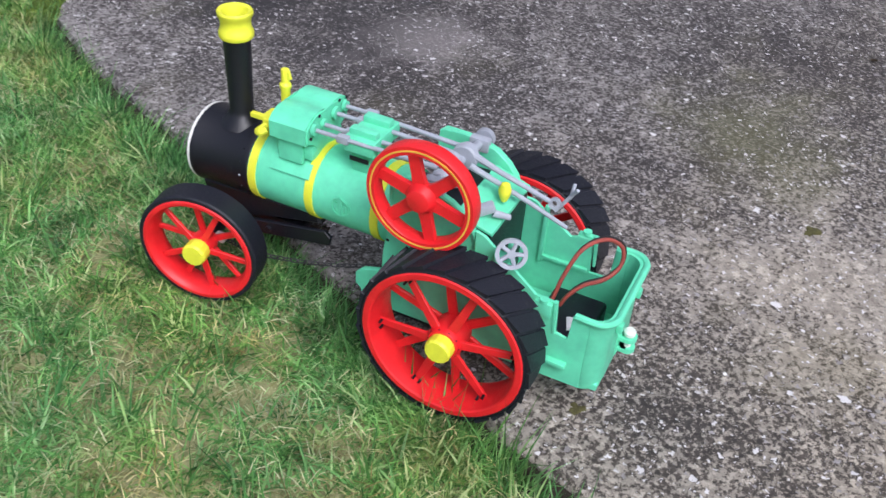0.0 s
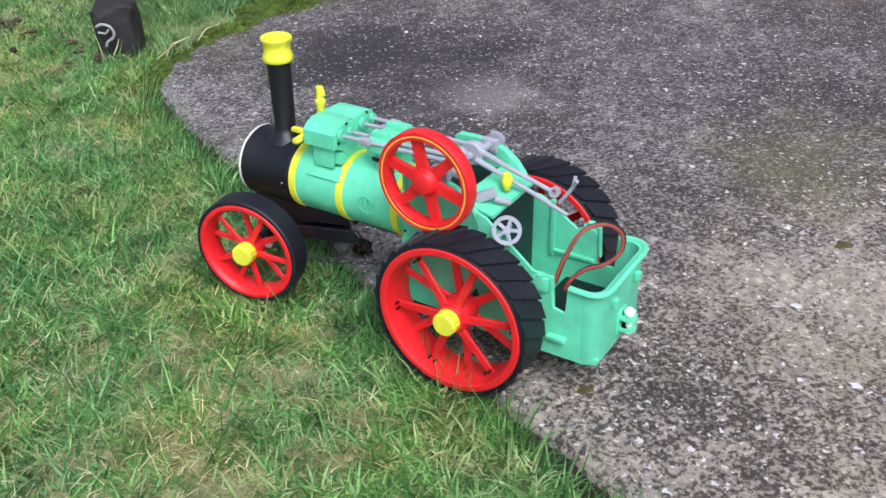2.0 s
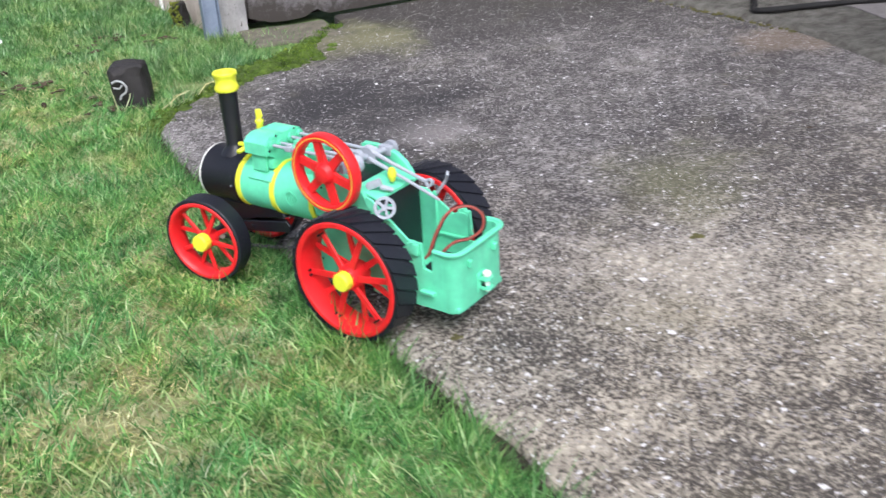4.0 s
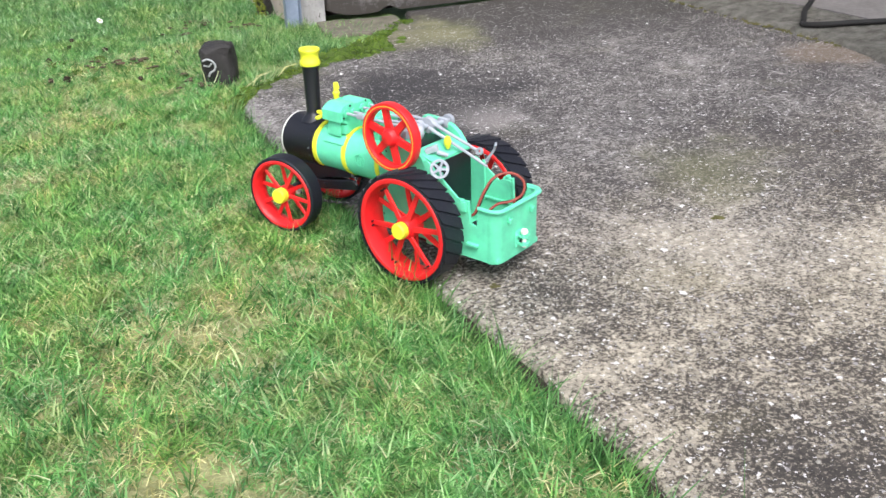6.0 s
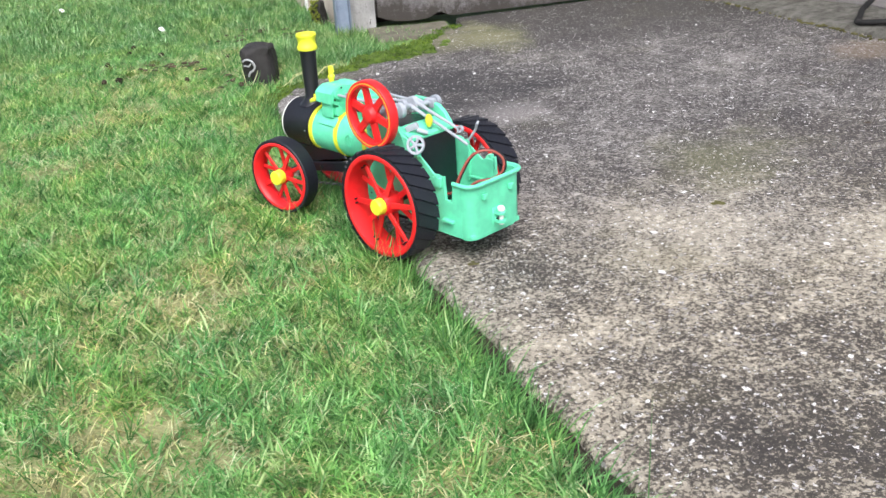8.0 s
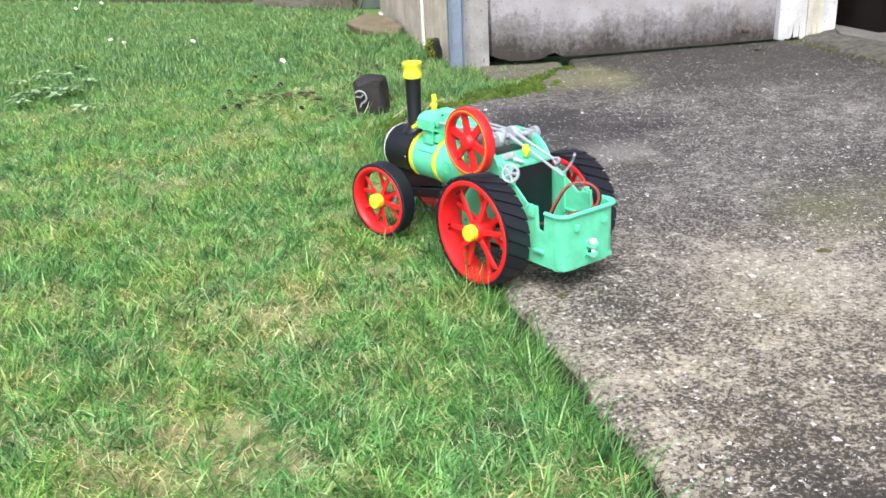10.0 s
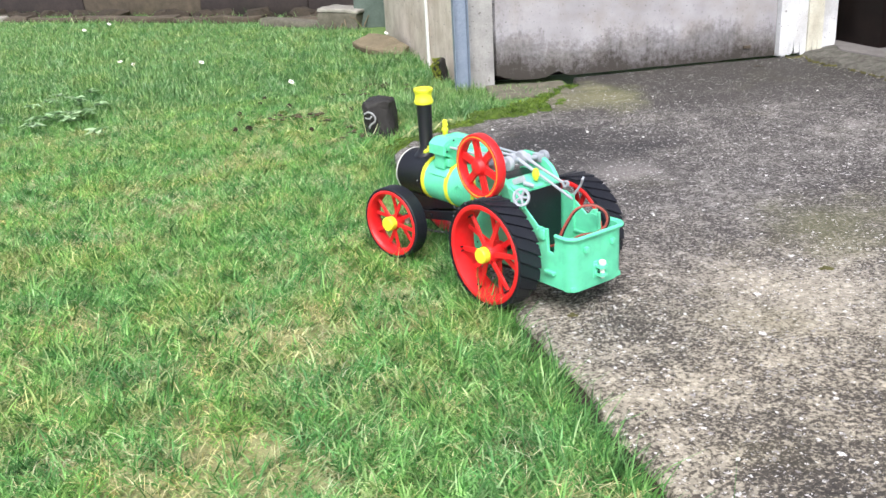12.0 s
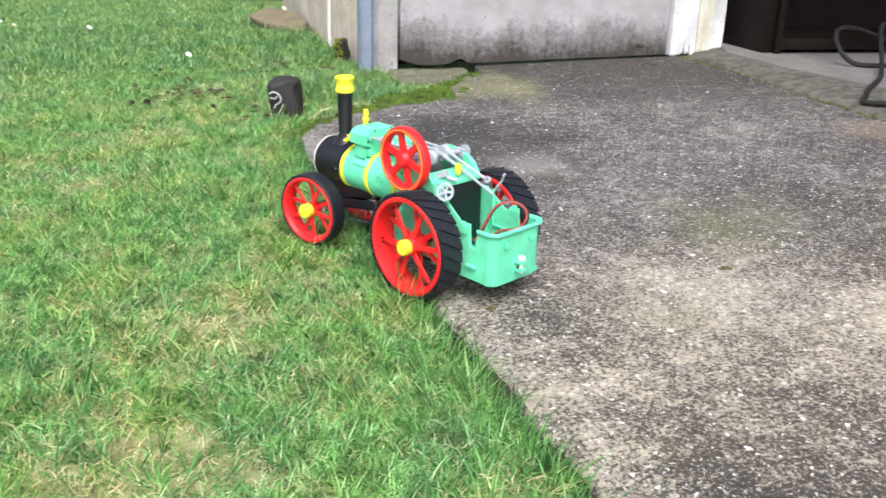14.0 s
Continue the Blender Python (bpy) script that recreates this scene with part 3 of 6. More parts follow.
def build_gap():
    """Dark earth showing in the gap between turf and slab."""
    bm = BM()
    prev = None
    y = 0.8
    while y < 4.2:
        x = edge_x(y)
        w = 0.046 + 0.016 * noise.noise((0, y * 11, 5))
        ring = [bm.verts.new((x - w, y, -0.010 + 0.004 * noise.noise((1, y * 40, 0)))), bm.verts.new((x - w * 0.5, y, -0.022)), bm.verts.new((x - 0.004, y, -0.016 + 0.006 * noise.noise((2, y * 25, 0)))), bm.verts.new((x + 0.03, y, -0.010))]
        if prev:
            for p, q, r, s in zip(prev, prev[1:], ring[1:], ring):
                bm.faces.new((p, q, r, s))
        prev = ring
        y += 0.012
    solo("gap_soil", bm, EARTH, "dark earth in the gap between lawn and concrete", "soil", kind="structure")


build_ground()
build_concrete()
build_gap()

# ---------------------------------------------------------------- garage
GY = 4.85


def build_garage():
    # side wall running back from the blue post
    bm = BM()
    add_box(bm, (0, 0, 1.1), (0.12, 1.66, 2.3), 0.004)
    solo("wall_west", bm, PLASTER, "stained pale rendered side wall of the garage", "wall", pose(0.047, 5.825, -0.03), kind="structure")
    # narrow pale pier between post and door
    bm = BM()
    add_box(bm, (0.042, GY + 0.075, 1.1), (0.125, 0.13, 2.3), 0.005)
    solo("wall_pier", bm, PIER, "narrow pale rendered pier beside the door", "wall", kind="structure")
    # the shut panel door with a chewed foot
    door = thing("door_1", "shut white panel door with black mildew along its foot", "garage door", pose(0.112, GY, 0), kind="structure")
    bm = BM()
    n = 90
    w = 1.36
    top, low = [], []
    for i in range(n + 1):
        x = w * i / n
        z = 0.015 - 0.004 * x + 0.006 * noise.noise((x * 9, 1, 0))
        if x < 0.075:
            z += 0.028 * (1 - x / 0.075) + 0.01 * noise.noise((x * 40, 4, 0))
        if 0.235 < x < 0.325:
            z += 0.018 * math.sin((x - 0.235) / 0.09 * math.pi) + 0.006 * noise.noise((x * 60, 2, 0))
        low.append((x, z))
    for y in (0.0, 0.035):
        top.append([[bm.verts.new((x, y, z)) for x, z in low], [bm.verts.new((x, y, 2.1)) for x, _ in low]])
    for i in range(n):
        for k in (0, 1):
            a, b = top[k]
            bm.faces.new((a[i], a[i + 1], b[i + 1], b[i]))
        bm.faces.new((top[0][0][i], top[1][0][i], top[1][0][i + 1], top[0][0][i + 1]))
    panel = part("door_panel", bm, MILDEW, door, smooth=None)
    bm = BM()
    add_box(bm, (1.21, -0.006, 0.062), (0.036, 0.012, 0.014), 0.003)
    part("latch", bm, TIMBER, panel, "small rusty latch")
    # near-black sheet behind the gap stands in for the garage's inner shade
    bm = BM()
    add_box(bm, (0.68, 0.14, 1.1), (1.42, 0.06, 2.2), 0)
    part("shade_backing", bm, SHADED_WOOD, door, "near-black sheet put in for the shade inside the garage", smooth=None)
    # board jamb
    jamb = thing("door_frame", "weathered white and cream board jamb", "door jamb", pose(1.474, GY - 0.03, 0), kind="structure")
    x = 0.0
    for wd, mt, dy in ((0.048, BOARD, 0.0), (0.100, BOARD, 0.008), (0.082, CREAM, 0.002), (0.080, BOARD, 0.014)):
        bm = BM()
        foot = [(0.0, 0.010 + 0.012 * noise.noise((x * 50, 0, 0)))]
        for i in range(1, 12):
            u = i / 12
            z = 0.010 + 0.016 * noise.noise((x * 50 + u * 4, 3, 0))
            if i in (4, 8):
                z += 0.05 + 0.05 * abs(noise.noise((x * 30 + i, 7, 0)))
                foot += [(u - 0.02, z - 0.055), (u, z), (u + 0.02, z - 0.055)]
            else:
                foot.append((u, max(0.001, z)))
        foot.append((1.0, 0.012))
        pts = [(px * (wd - 0.003), max(0.001, pz)) for px, pz in foot] + [(wd - 0.003, 2.095), (0.0, 2.095)]
        add_plate(bm, pts, -0.03, 0.03, 0.0)
        bmesh.ops.translate(bm, vec=(x + 0.0015, 0.03 + dy, 0), verts=bm.verts)
        part("board", bm, mt, jamb)
        x += wd
    # post
    post = thing("steel_post", "blue-grey painted steel channel post", "post", pose(-0.055, GY - 0.03, 0))
    bm = BM()
    add_plate(bm, [(-0.032, 0.0), (0.032, 0.0), (0.032, 2.2), (-0.032, 2.2)], -0.004, 0.004, 0.001)
    part("web", bm, BLUE, post)
    for sx in (-1, 1):
        bm = BM()
        add_box(bm, (sx * 0.030, -0.014, 1.1), (0.005, 0.028, 2.2), 0.0015)
        part("flange", bm, BLUE, post)
    # thin white pipe on the side wall
    bm = BM()
    add_tube(bm, [(-0.024, 5.53, -0.01), (-0.024, 5.53, 0.6), (-0.022, 5.53, 1.3), (-0.024, 5.53, 2.1)], 0.009, 10)
    solo("pipe", bm, WHITE_PIPE, "thin white pipe standing against the garage wall", "pipe")
    # open store on the other side: raised slab, inside coloured dark as shade
    bm = BM()
    pts = [(1.80, 4.86), (1.66, 4.66), (1.70, 4.26), (1.80, 3.83), (1.80, 3.42), (1.64, 3.08), (1.54, 2.86), (1.56, 2.62), (3.6, 2.62), (3.6, 6.3), (1.80, 6.3)]
    top = [bm.verts.new((x + 0.01, y, 0.042)) for x, y in pts]
    bot = [bm.verts.new((x, y, -0.06)) for x, y in pts]
    bm.faces.new(top)
    for i in range(len(pts)):
        j = (i + 1) % len(pts)
        bm.faces.new((bot[i], bot[j], top[j], top[i]))
    bmesh.ops.bevel(bm, geom=[e for e in bm.edges if e.verts[0].co.z > 0 and e.verts[1].co.z > 0], offset=0.014, segments=3, affect="EDGES")
    solo("floor", bm, SLAB, "pale raised concrete floor of the open store", "floor", kind="structure")
    # rough mossy slope from the path up to the slab
    bm = BM()
    foot = spline([(1.60, 4.83, 0), (1.55, 4.66, 0), (1.555, 4.36, 0), (1.525, 3.98, 0), (1.525, 3.70, 0), (1.50, 3.42, 0), (1.38, 3.05, 0), (1.30, 2.86, 0), (1.32, 2.64, 0)], 90)
    head = spline([(1.83, 4.83, 0), (1.68, 4.66, 0), (1.715, 4.28, 0), (1.81, 3.86, 0), (1.82, 3.60, 0), (1.79, 3.38, 0), (1.66, 3.05, 0), (1.58, 2.86, 0), (1.60, 2.64, 0)], 90)
    prev = None
    for p, q in zip(foot, head):
        ring = []
        for u, z in ((0.0, -0.02), (0.03, 0.004), (0.08, 0.015), (0.16, 0.019), (0.24, 0.020), (0.34, 0.022), (0.44, 0.025), (0.55, 0.029), (0.66, 0.032), (0.78, 0.035), (0.9, 0.038), (1.0, 0.0395), (1.06, 0.012)):
            c = p + (q - p) * u
            k = noise.noise(c * 9) + 1.1 * noise.noise(c * 32) + 0.8 * noise.noise(c * 75)
            ring.append(bm.verts.new((c.x + 0.006 * k * (u < 0.5), c.y, z + 0.0035 * k * (0 < u < 1))))
        if prev:
            for a, b, c, d in zip(prev, prev[1:], ring[1:], ring):
                bm.faces.new((a, b, c, d))
        prev = ring
    solo("plinth", bm, PLINTH, "rough mossy concrete step along the store's floor", "step", kind="structure")
    # all but the recess are added out of view; shade is in the colour
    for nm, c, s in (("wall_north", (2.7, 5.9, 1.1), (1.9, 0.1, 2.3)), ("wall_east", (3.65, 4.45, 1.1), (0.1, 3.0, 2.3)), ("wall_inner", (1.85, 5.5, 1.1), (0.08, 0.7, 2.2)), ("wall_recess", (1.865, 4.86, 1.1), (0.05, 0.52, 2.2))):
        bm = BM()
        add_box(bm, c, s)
        solo(nm, bm, SHADED_WOOD, "near-black timber wall of the open store, shade in its colour", "wall", kind="structure", smooth=None)
    # unseen roof added to block the sky from the store and its step
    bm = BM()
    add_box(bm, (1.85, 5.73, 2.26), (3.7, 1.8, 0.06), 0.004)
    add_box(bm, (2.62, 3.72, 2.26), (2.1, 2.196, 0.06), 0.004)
    solo("shade_roof", bm, SHADED_WOOD, "added unseen roof that keeps light out of the store", "roof", kind="structure")
    # white corner post of the store's opening, on a low block
    post = thing("corner_post", "white painted timber post at the open store's corner", "post", pose(1.47, 2.76, 0, 0, 0, -55))
    bm = BM()
    add_box(bm, (0, 0, 1.13), (0.125, 0.10, 2.19), 0.005)
    part("shaft", bm, BOARD, post)
    bm = BM()
    add_box(bm, (0, 0.0, 0.012), (0.24, 0.20, 0.055), 0.012)
    rough_up(bm, 0.006, 14)
    part("base", bm, PLINTH, post, "rough grey concrete base")
    cab = thing("cabinet", "dark brown wooden cabinet in the open store, shade in its colour", "cabinet", pose(2.288, 4.47, 0.042, 0, 0, -13.5))
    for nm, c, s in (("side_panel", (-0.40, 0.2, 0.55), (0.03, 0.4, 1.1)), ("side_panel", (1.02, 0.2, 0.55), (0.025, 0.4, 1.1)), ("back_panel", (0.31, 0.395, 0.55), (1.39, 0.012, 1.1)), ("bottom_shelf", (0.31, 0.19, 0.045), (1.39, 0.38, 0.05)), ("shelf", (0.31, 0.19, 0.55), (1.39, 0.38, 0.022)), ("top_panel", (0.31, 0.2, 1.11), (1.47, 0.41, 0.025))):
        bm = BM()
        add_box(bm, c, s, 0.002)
        part(nm, bm, SHADED_WOOD, cab)
    hose = spline([(2.75, 4.30, 0.056), (2.45, 4.40, 0.10), (2.22, 4.41, 0.17), (2.05, 4.36, 0.18), (1.99, 4.28, 0.12), (2.02, 4.20, 0.058), (2.16, 4.14, 0.055), (2.30, 4.20, 0.060), (2.36, 4.30, 0.12), (2.30, 4.33, 0.20), (2.18, 4.24, 0.19), (2.05, 4.08, 0.10), (1.94, 3.96, 0.056), (1.82, 3.86, 0.056), (1.70, 3.78, 0.046), (1.60, 3.69, 0.038), (1.565, 3.66, 0.030), (1.60, 3.60, 0.036), (1.70, 3.53, 0.044), (1.90, 3.40, 0.055), (2.3, 3.2, 0.055)], 10)
    bm = BM()
    add_tube(bm, hose, 0.0105, 10)
    solo("hose", bm, RUBBER, "black rubber hose trailing over the store floor", "hose")


build_garage()

# ---------------------------------------------------------------- the model traction engine
ENGINE_AT = pose(-0.515, 2.639, 0.0, 0, 0, 113.0)
STEER = 10.0


def wheel(parent, name, at, R, width, n_spokes, rim_w, tread, steer, cap_out, side):
    """A spoked wheel lying along y; side +1 is the outer face towards +y."""
    bm = BM()
    ro, ri = R * 0.925, R * 0.925 - rim_w
    h = width / 2
    add_lathe(bm, [(ro, -h), (ro, h), (ro - 0.002, h + 0.0015), (ri + 0.002, h + 0.0015), (ri, h), (ri - 0.004, h * 0.35), (ri - 0.004, -h * 0.35), (ri, -h), (ri + 0.002, -h - 0.0015), (ro - 0.002, -h - 0.0015)], (0, 0, 0), (0, 1, 0), 56, closed=True)
    rim = part(name, bm, RED, parent, "bright red spoked wheel with black tyre")
    rim.matrix_local = Matrix.Translation(at) @ pose(0, 0, 0, 0, 0, steer)
    # tyre
    bm = BM()
    if tread:
        deep = R - 0.0034
        add_lathe(bm, [(ro - 0.0005, -h), (deep - 0.003, -h), (deep, -h + 0.003), (deep, h - 0.003), (deep - 0.003, h), (ro - 0.0005, h)], (0, 0, 0), (0, 1, 0), 56, closed=True)
        part("tyre", bm, TYRE, rim, "black ribbed rubber tyre")
        n_lug = 26
        lug = BM()
        da = 2 * math.pi / n_lug
        vs = []
        for yy, sh in ((-h, -0.13), (h, 0.13)):
            for dr, a in ((-0.0042, -0.48), (0.0012, -0.45), (-0.0014, 0.36), (-0.0044, 0.45)):
                ang = a * da + sh
                vs.append(lug.verts.new(((R + dr) * math.sin(ang), yy, (R + dr) * math.cos(ang))))
        for i in range(3):
            lug.faces.new((vs[i], vs[i + 1], vs[5 + i], vs[4 + i]))
        lug.faces.new(vs[3::-1])
        lug.faces.new(vs[4:8])
        me = mesh_of(lug, "lug", TYRE, 30)
        for i in range(n_lug):
            o = new("lug", me)
            o.parent = rim
            o.matrix_local = pose(0, 0, 0, 0, 360 / n_lug * i, 0)
    else:
        add_lathe(bm, [(ro - 0.0005, -h), (R - 0.002, -h), (R, -h + 0.002), (R, h - 0.002), (R - 0.002, h), (ro - 0.0005, h)], (0, 0, 0), (0, 1, 0), 56, closed=True)
        part("tyre", bm, TYRE, rim, "smooth black rubber tyre")
    # spokes, in two staggered planes
    for i in range(n_spokes):
        a = 2 * math.pi * (i + 0.25) / n_spokes
        yy = (h * 0.26 if i % 2 else -h * 0.26)
        bm = BM()
        r0, r1 = R * 0.15, ri - 0.002
        w0, w1 = R * 0.055, R * 0.043
        q = pose(0, 0, 0, 0, math.degrees(a), 0).to_3x3()
        pts = [(-w0, r0), (w0, r0), (w1, r1), (-w1, r1)]
        add_plate(bm, pts, yy * 1.9 - 0.0022, yy * 1.9 + 0.0022, 0.0008)
        for v in bm.verts:
            t = (v.co.z - r0) / (r1 - r0)
            v.co.y -= yy * 0.9 * t
        bmesh.ops.rotate(bm, cent=(0, 0, 0), matrix=q, verts=bm.verts)
        part("spoke", bm, RED, rim)
        if tread:
            for s in (-1, 1):
                bm = BM()
                p = q @ Vector((s * 0.0042, 0, r1 - 0.006))
                add_cyl(bm, (p.x, side * (h * 0.62), p.z), (p.x, side * (h * 0.40), p.z), 0.0017, seg=8)
                if i % 2 == (1 if side > 0 else 0):
                    part("bolt", bm, BLACK, rim)
                else:
                    bm.free()
    # hub with bolts and cap
    bm = BM()
    add_lathe(bm, [(0, -h * 0.8), (R * 0.17, -h * 0.8), (R * 0.20, -h * 0.5), (R * 0.20, h * 0.5), (R * 0.17, h * 0.8), (0, h * 0.8)], (0, 0, 0), (0, 1, 0), 24)
    part("hub", bm, RED, rim)
    if tread:
        for i in range(10):
            a = 2 * math.pi * i / 10
            bm = BM()
            add_cyl(bm, (0.0185 * math.cos(a), side * h * 0.45, 0.0185 * math.sin(a)), (0.0185 * math.cos(a), side * (h * 0.72), 0.0185 * math.sin(a)), 0.0018, seg=8)
            part("bolt", bm, BLACK, rim)
    bm = BM()
    c0 = h * 0.6
    add_lathe(bm, [(0.0, c0), (0.0155, c0), (0.0163, c0 + 0.003), (0.0163, cap_out - 0.003), (0.0145, cap_out), (0, cap_out)], (0, 0, 0), (0, side, 0), 14)
    part("hub_cap", bm, YELLOW, rim, "faceted yellow hub cap", smooth=20)
    return rim


def build_engine():
    eng = thing("traction_engine", "mint green printed model traction engine with red wheels", "model engine")
    # boiler along x, its middle 0.178 above the ground
    bz, br = 0.178, 0.050
    bm = BM()
    add_lathe(bm, [(0, 0.112), (br, 0.112), (br, 0.326), (0, 0.326)], (0, 0, bz), (1, 0, 0), 48)
    boiler = part("boiler", bm, GREEN, eng, "mint green boiler barrel")
    for x in (0.317, 0.233, 0.140):
        bm = BM()
        add_lathe(bm, [(br - 0.001, x - 0.006), (br + 0.0016, x - 0.0055), (br + 0.0016, x + 0.0055), (br - 0.001, x + 0.006)], (0, 0, bz), (1, 0, 0), 48)
        part("band", bm, YELLOW, boiler, "bright yellow boiler band")
    for s in (1, -1):
        bm = BM()
        add_lathe(bm, [(0.0135, -0.001), (0.0135, 0.0012), (0.0112, 0.0012), (0.0112, -0.001)], (0, 0, 0), (0, 0, 1), 24)
        add_box(bm, (0, 0, 0.0), (0.005, 0.030, 0.0022), 0.0006)
        add_box(bm, (0.006, 0.0, 0.0), (0.004, 0.012, 0.0022), 0.0006)
        add_box(bm, (-0.006, 0.0, 0.0), (0.004, 0.012, 0.0022), 0.0006)
        bmesh.ops.rotate(bm, cent=(0, 0, 0), matrix=pose(0, 0, 0, -90 * s - s * 4, 0, 0).to_3x3(), verts=bm.verts)
        bmesh.ops.translate(bm, vec=(0.187, s * (br + 0.0002), bz + 0.003), verts=bm.verts)
        part("badge", bm, GREEN, boiler, "raised round badge")
    # smokebox
    bm = BM()
    sr = 0.0515
    add_lathe(bm, [(0, 0.324), (sr, 0.324), (sr + 0.001, 0.328), (sr, 0.332), (sr, 0.405), (sr + 0.0012, 0.408), (sr + 0.0012, 0.412)], (0, 0, bz), (1, 0, 0), 48)
    smoke = part("smokebox", bm, BLACK, eng, "matt black smokebox")
    bm = BM()
    add_lathe(bm, [(sr + 0.0012, 0.411), (sr + 0.0012, 0.4155), (sr - 0.004, 0.4175), (0.030, 0.4185), (0.0, 0.4195)], (0, 0, bz), (1, 0, 0), 48)
    part("smokebox_door", bm, WHITE, smoke, "pale grey smokebox front ring")
    for k in range(18):
        a = 2 * math.pi * k / 18
        bm = BM()
        add_lathe(bm, [(0.0017, -0.0006), (0.0013, 0.0012), (0, 0.0016)], (0.3345, sr * math.cos(a), bz + sr * math.sin(a)), (0, math.cos(a), math.sin(a)), 7)
        part("rivet", bm, GREY if k % 5 == 0 else BLACK, smoke)
    bm = BM()
    cx = 0.363
    add_lathe(bm, [(0.030, 0.222), (0.024, 0.229), (0.0175, 0.236), (0.0152, 0.243), (0.0172, 0.338), (0.0172, 0.344), (0.012, 0.344), (0.011, 0.24)], (cx, 0, 0), (0, 0, 1), 32)
    chim = part("chimney", bm, BLACK, eng, "tall black tapering chimney")
    bm = BM()
    add_lathe(bm, [(0.0160, 0.3405), (0.0205, 0.341), (0.0216, 0.3435), (0.0216, 0.3480), (0.0200, 0.3515), (0.0188, 0.355), (0.0187, 0.361), (0.0198, 0.3665), (0.0219, 0.3695), (0.0221, 0.3735), (0.0208, 0.3755), (0.0165, 0.374), (0.0138, 0.364), (0.0125, 0.342)], (cx, 0, 0), (0, 0, 1), 32)
    part("chimney_cap", bm, YELLOW, chim, "bright yellow flared chimney cap")
    # cylinder block, a saddle over the boiler
    bm = BM()
    prof = [(-0.048, 0.254), (-0.048, 0.274), (-0.044, 0.281), (-0.034, 0.285), (-0.018, 0.286), (-0.012, 0.283), (0.004, 0.283), (0.010, 0.287), (0.028, 0.287), (0.040, 0.282), (0.048, 0.275), (0.048, 0.254), (0.030, 0.250), (0.024, 0.236), (-0.024, 0.236), (-0.030, 0.250)]
    a = [bm.verts.new((0.234, y, z - 0.004)) for y, z in prof]
    b = [bm.verts.new((0.289, y, z - 0.004)) for y, z in prof]
    bm.faces.new(a), bm.faces.new(b[::-1])
    for i in range(len(prof)):
        j = (i + 1) % len(prof)
        bm.faces.new((a[i], b[i], b[j], a[j]))
    bmesh.ops.bevel(bm, geom=[e for e in bm.edges if abs(e.verts[0].co.x - e.verts[1].co.x) < 1e-5], offset=0.002, segments=2, affect="EDGES")
    cyl = part("cylinder_block", bm, GREEN, eng, "mint green cylinder block astride the boiler")
    bm = BM()
    add_box(bm, (0.261, 0, 0.232), (0.052, 0.070, 0.020), 0.003)
    part("saddle", bm, GREEN, cyl)
    for s in (1, -1):
        bm = BM()
        add_box(bm, (0.262, s * 0.0405, 0.2095), (0.056, 0.003, 0.020), 0.001, pose(0, 0, 0, s * 40, 0, 0))
        add_box(bm, (0.262, s * 0.038, 0.236), (0.034, 0.006, 0.036), 0.0015, pose(0, 0, 0, s * 6, 0, 0))
        part("flange", bm, GREEN, cyl)
    for y, z, r in ((0.034, 0.268, 0.0085), (0.014, 0.266, 0.007), (-0.014, 0.268, 0.0085), (-0.036, 0.268, 0.007)):
        bm = BM()
        add_cyl(bm, (0.233, y, z), (0.2285, y, z), r, seg=16)
        part("gland", bm, GREEN, cyl)
    # solid black discs stand in for the shade inside bolt holes
    for y, z in ((-0.041, 0.278), (-0.024, 0.281), (0.042, 0.259), (-0.042, 0.259), (0.022, 0.281)):
        bm = BM()
        add_cyl(bm, (0.2325, y, z), (0.2312, y, z), 0.0022, seg=8)
        part("hole_shade", bm, BLACK, cyl)
    # yellow valve stand
    bm = BM()
    add_box(bm, (0.302, 0.0, 0.252), (0.016, 0.062, 0.012), 0.003)
    add_tube(bm, spline([(0.304, 0.030, 0.250), (0.308, 0.043, 0.247), (0.300, 0.049, 0.250), (0.294, 0.044, 0.254)], 6), 0.0042, 8)
    valve = part("valve_seat", bm, YELLOW, eng, "yellow safety valve stand and pipe elbow")
    bm = BM()
    add_lathe(bm, [(0, 0.252), (0.008, 0.252), (0.008, 0.262), (0.0060, 0.266), (0.0060, 0.284), (0.0076, 0.287), (0.0076, 0.291), (0.0052, 0.294), (0.0050, 0.311), (0, 0.312)], (0.300, -0.008, 0), (0, 0, 1), 16)
    add_box(bm, (0.297, -0.008, 0.304), (0.010, 0.005, 0.014), 0.002, pose(0, 0, 0, 0, 18, 0))
    part("safety_valve", bm, YELLOW, valve)
    bm = BM()
    add_box(bm, (0.312, 0.0, 0.240), (0.022, 0.020, 0.022), 0.003)
    add_box(bm, (0.322, 0.012, 0.247), (0.034, 0.008, 0.007), 0.002)
    part("valve_foot", bm, YELLOW, valve)
    # guide bracket halfway along the boiler
    bm = BM()
    add_box(bm, (0.172, 0, 0.262), (0.042, 0.066, 0.020), 0.003)
    add_box(bm, (0.172, 0, 0.240), (0.030, 0.046, 0.042), 0.002)
    add_box(bm, (0.172, 0.018, 0.275), (0.036, 0.012, 0.010), 0.002)
    add_box(bm, (0.172, -0.016, 0.275), (0.036, 0.014, 0.010), 0.002)
    guide = part("guide_bracket", bm, GREEN, eng, "mint green crosshead guide bracket")
    # no cut here: a thin black strip gives the slot's shade
    bm = BM()
    add_box(bm, (0.172, 0.031, 0.244), (0.026, 0.0015, 0.006), 0.0005)
    part("slot_shade", bm, BLACK, guide)
    # rods
    for y, z, x1 in ((0.034, 0.268, 0.070), (0.014, 0.266, 0.064), (-0.014, 0.268, 0.060), (-0.036, 0.268, 0.052)):
        bm = BM()
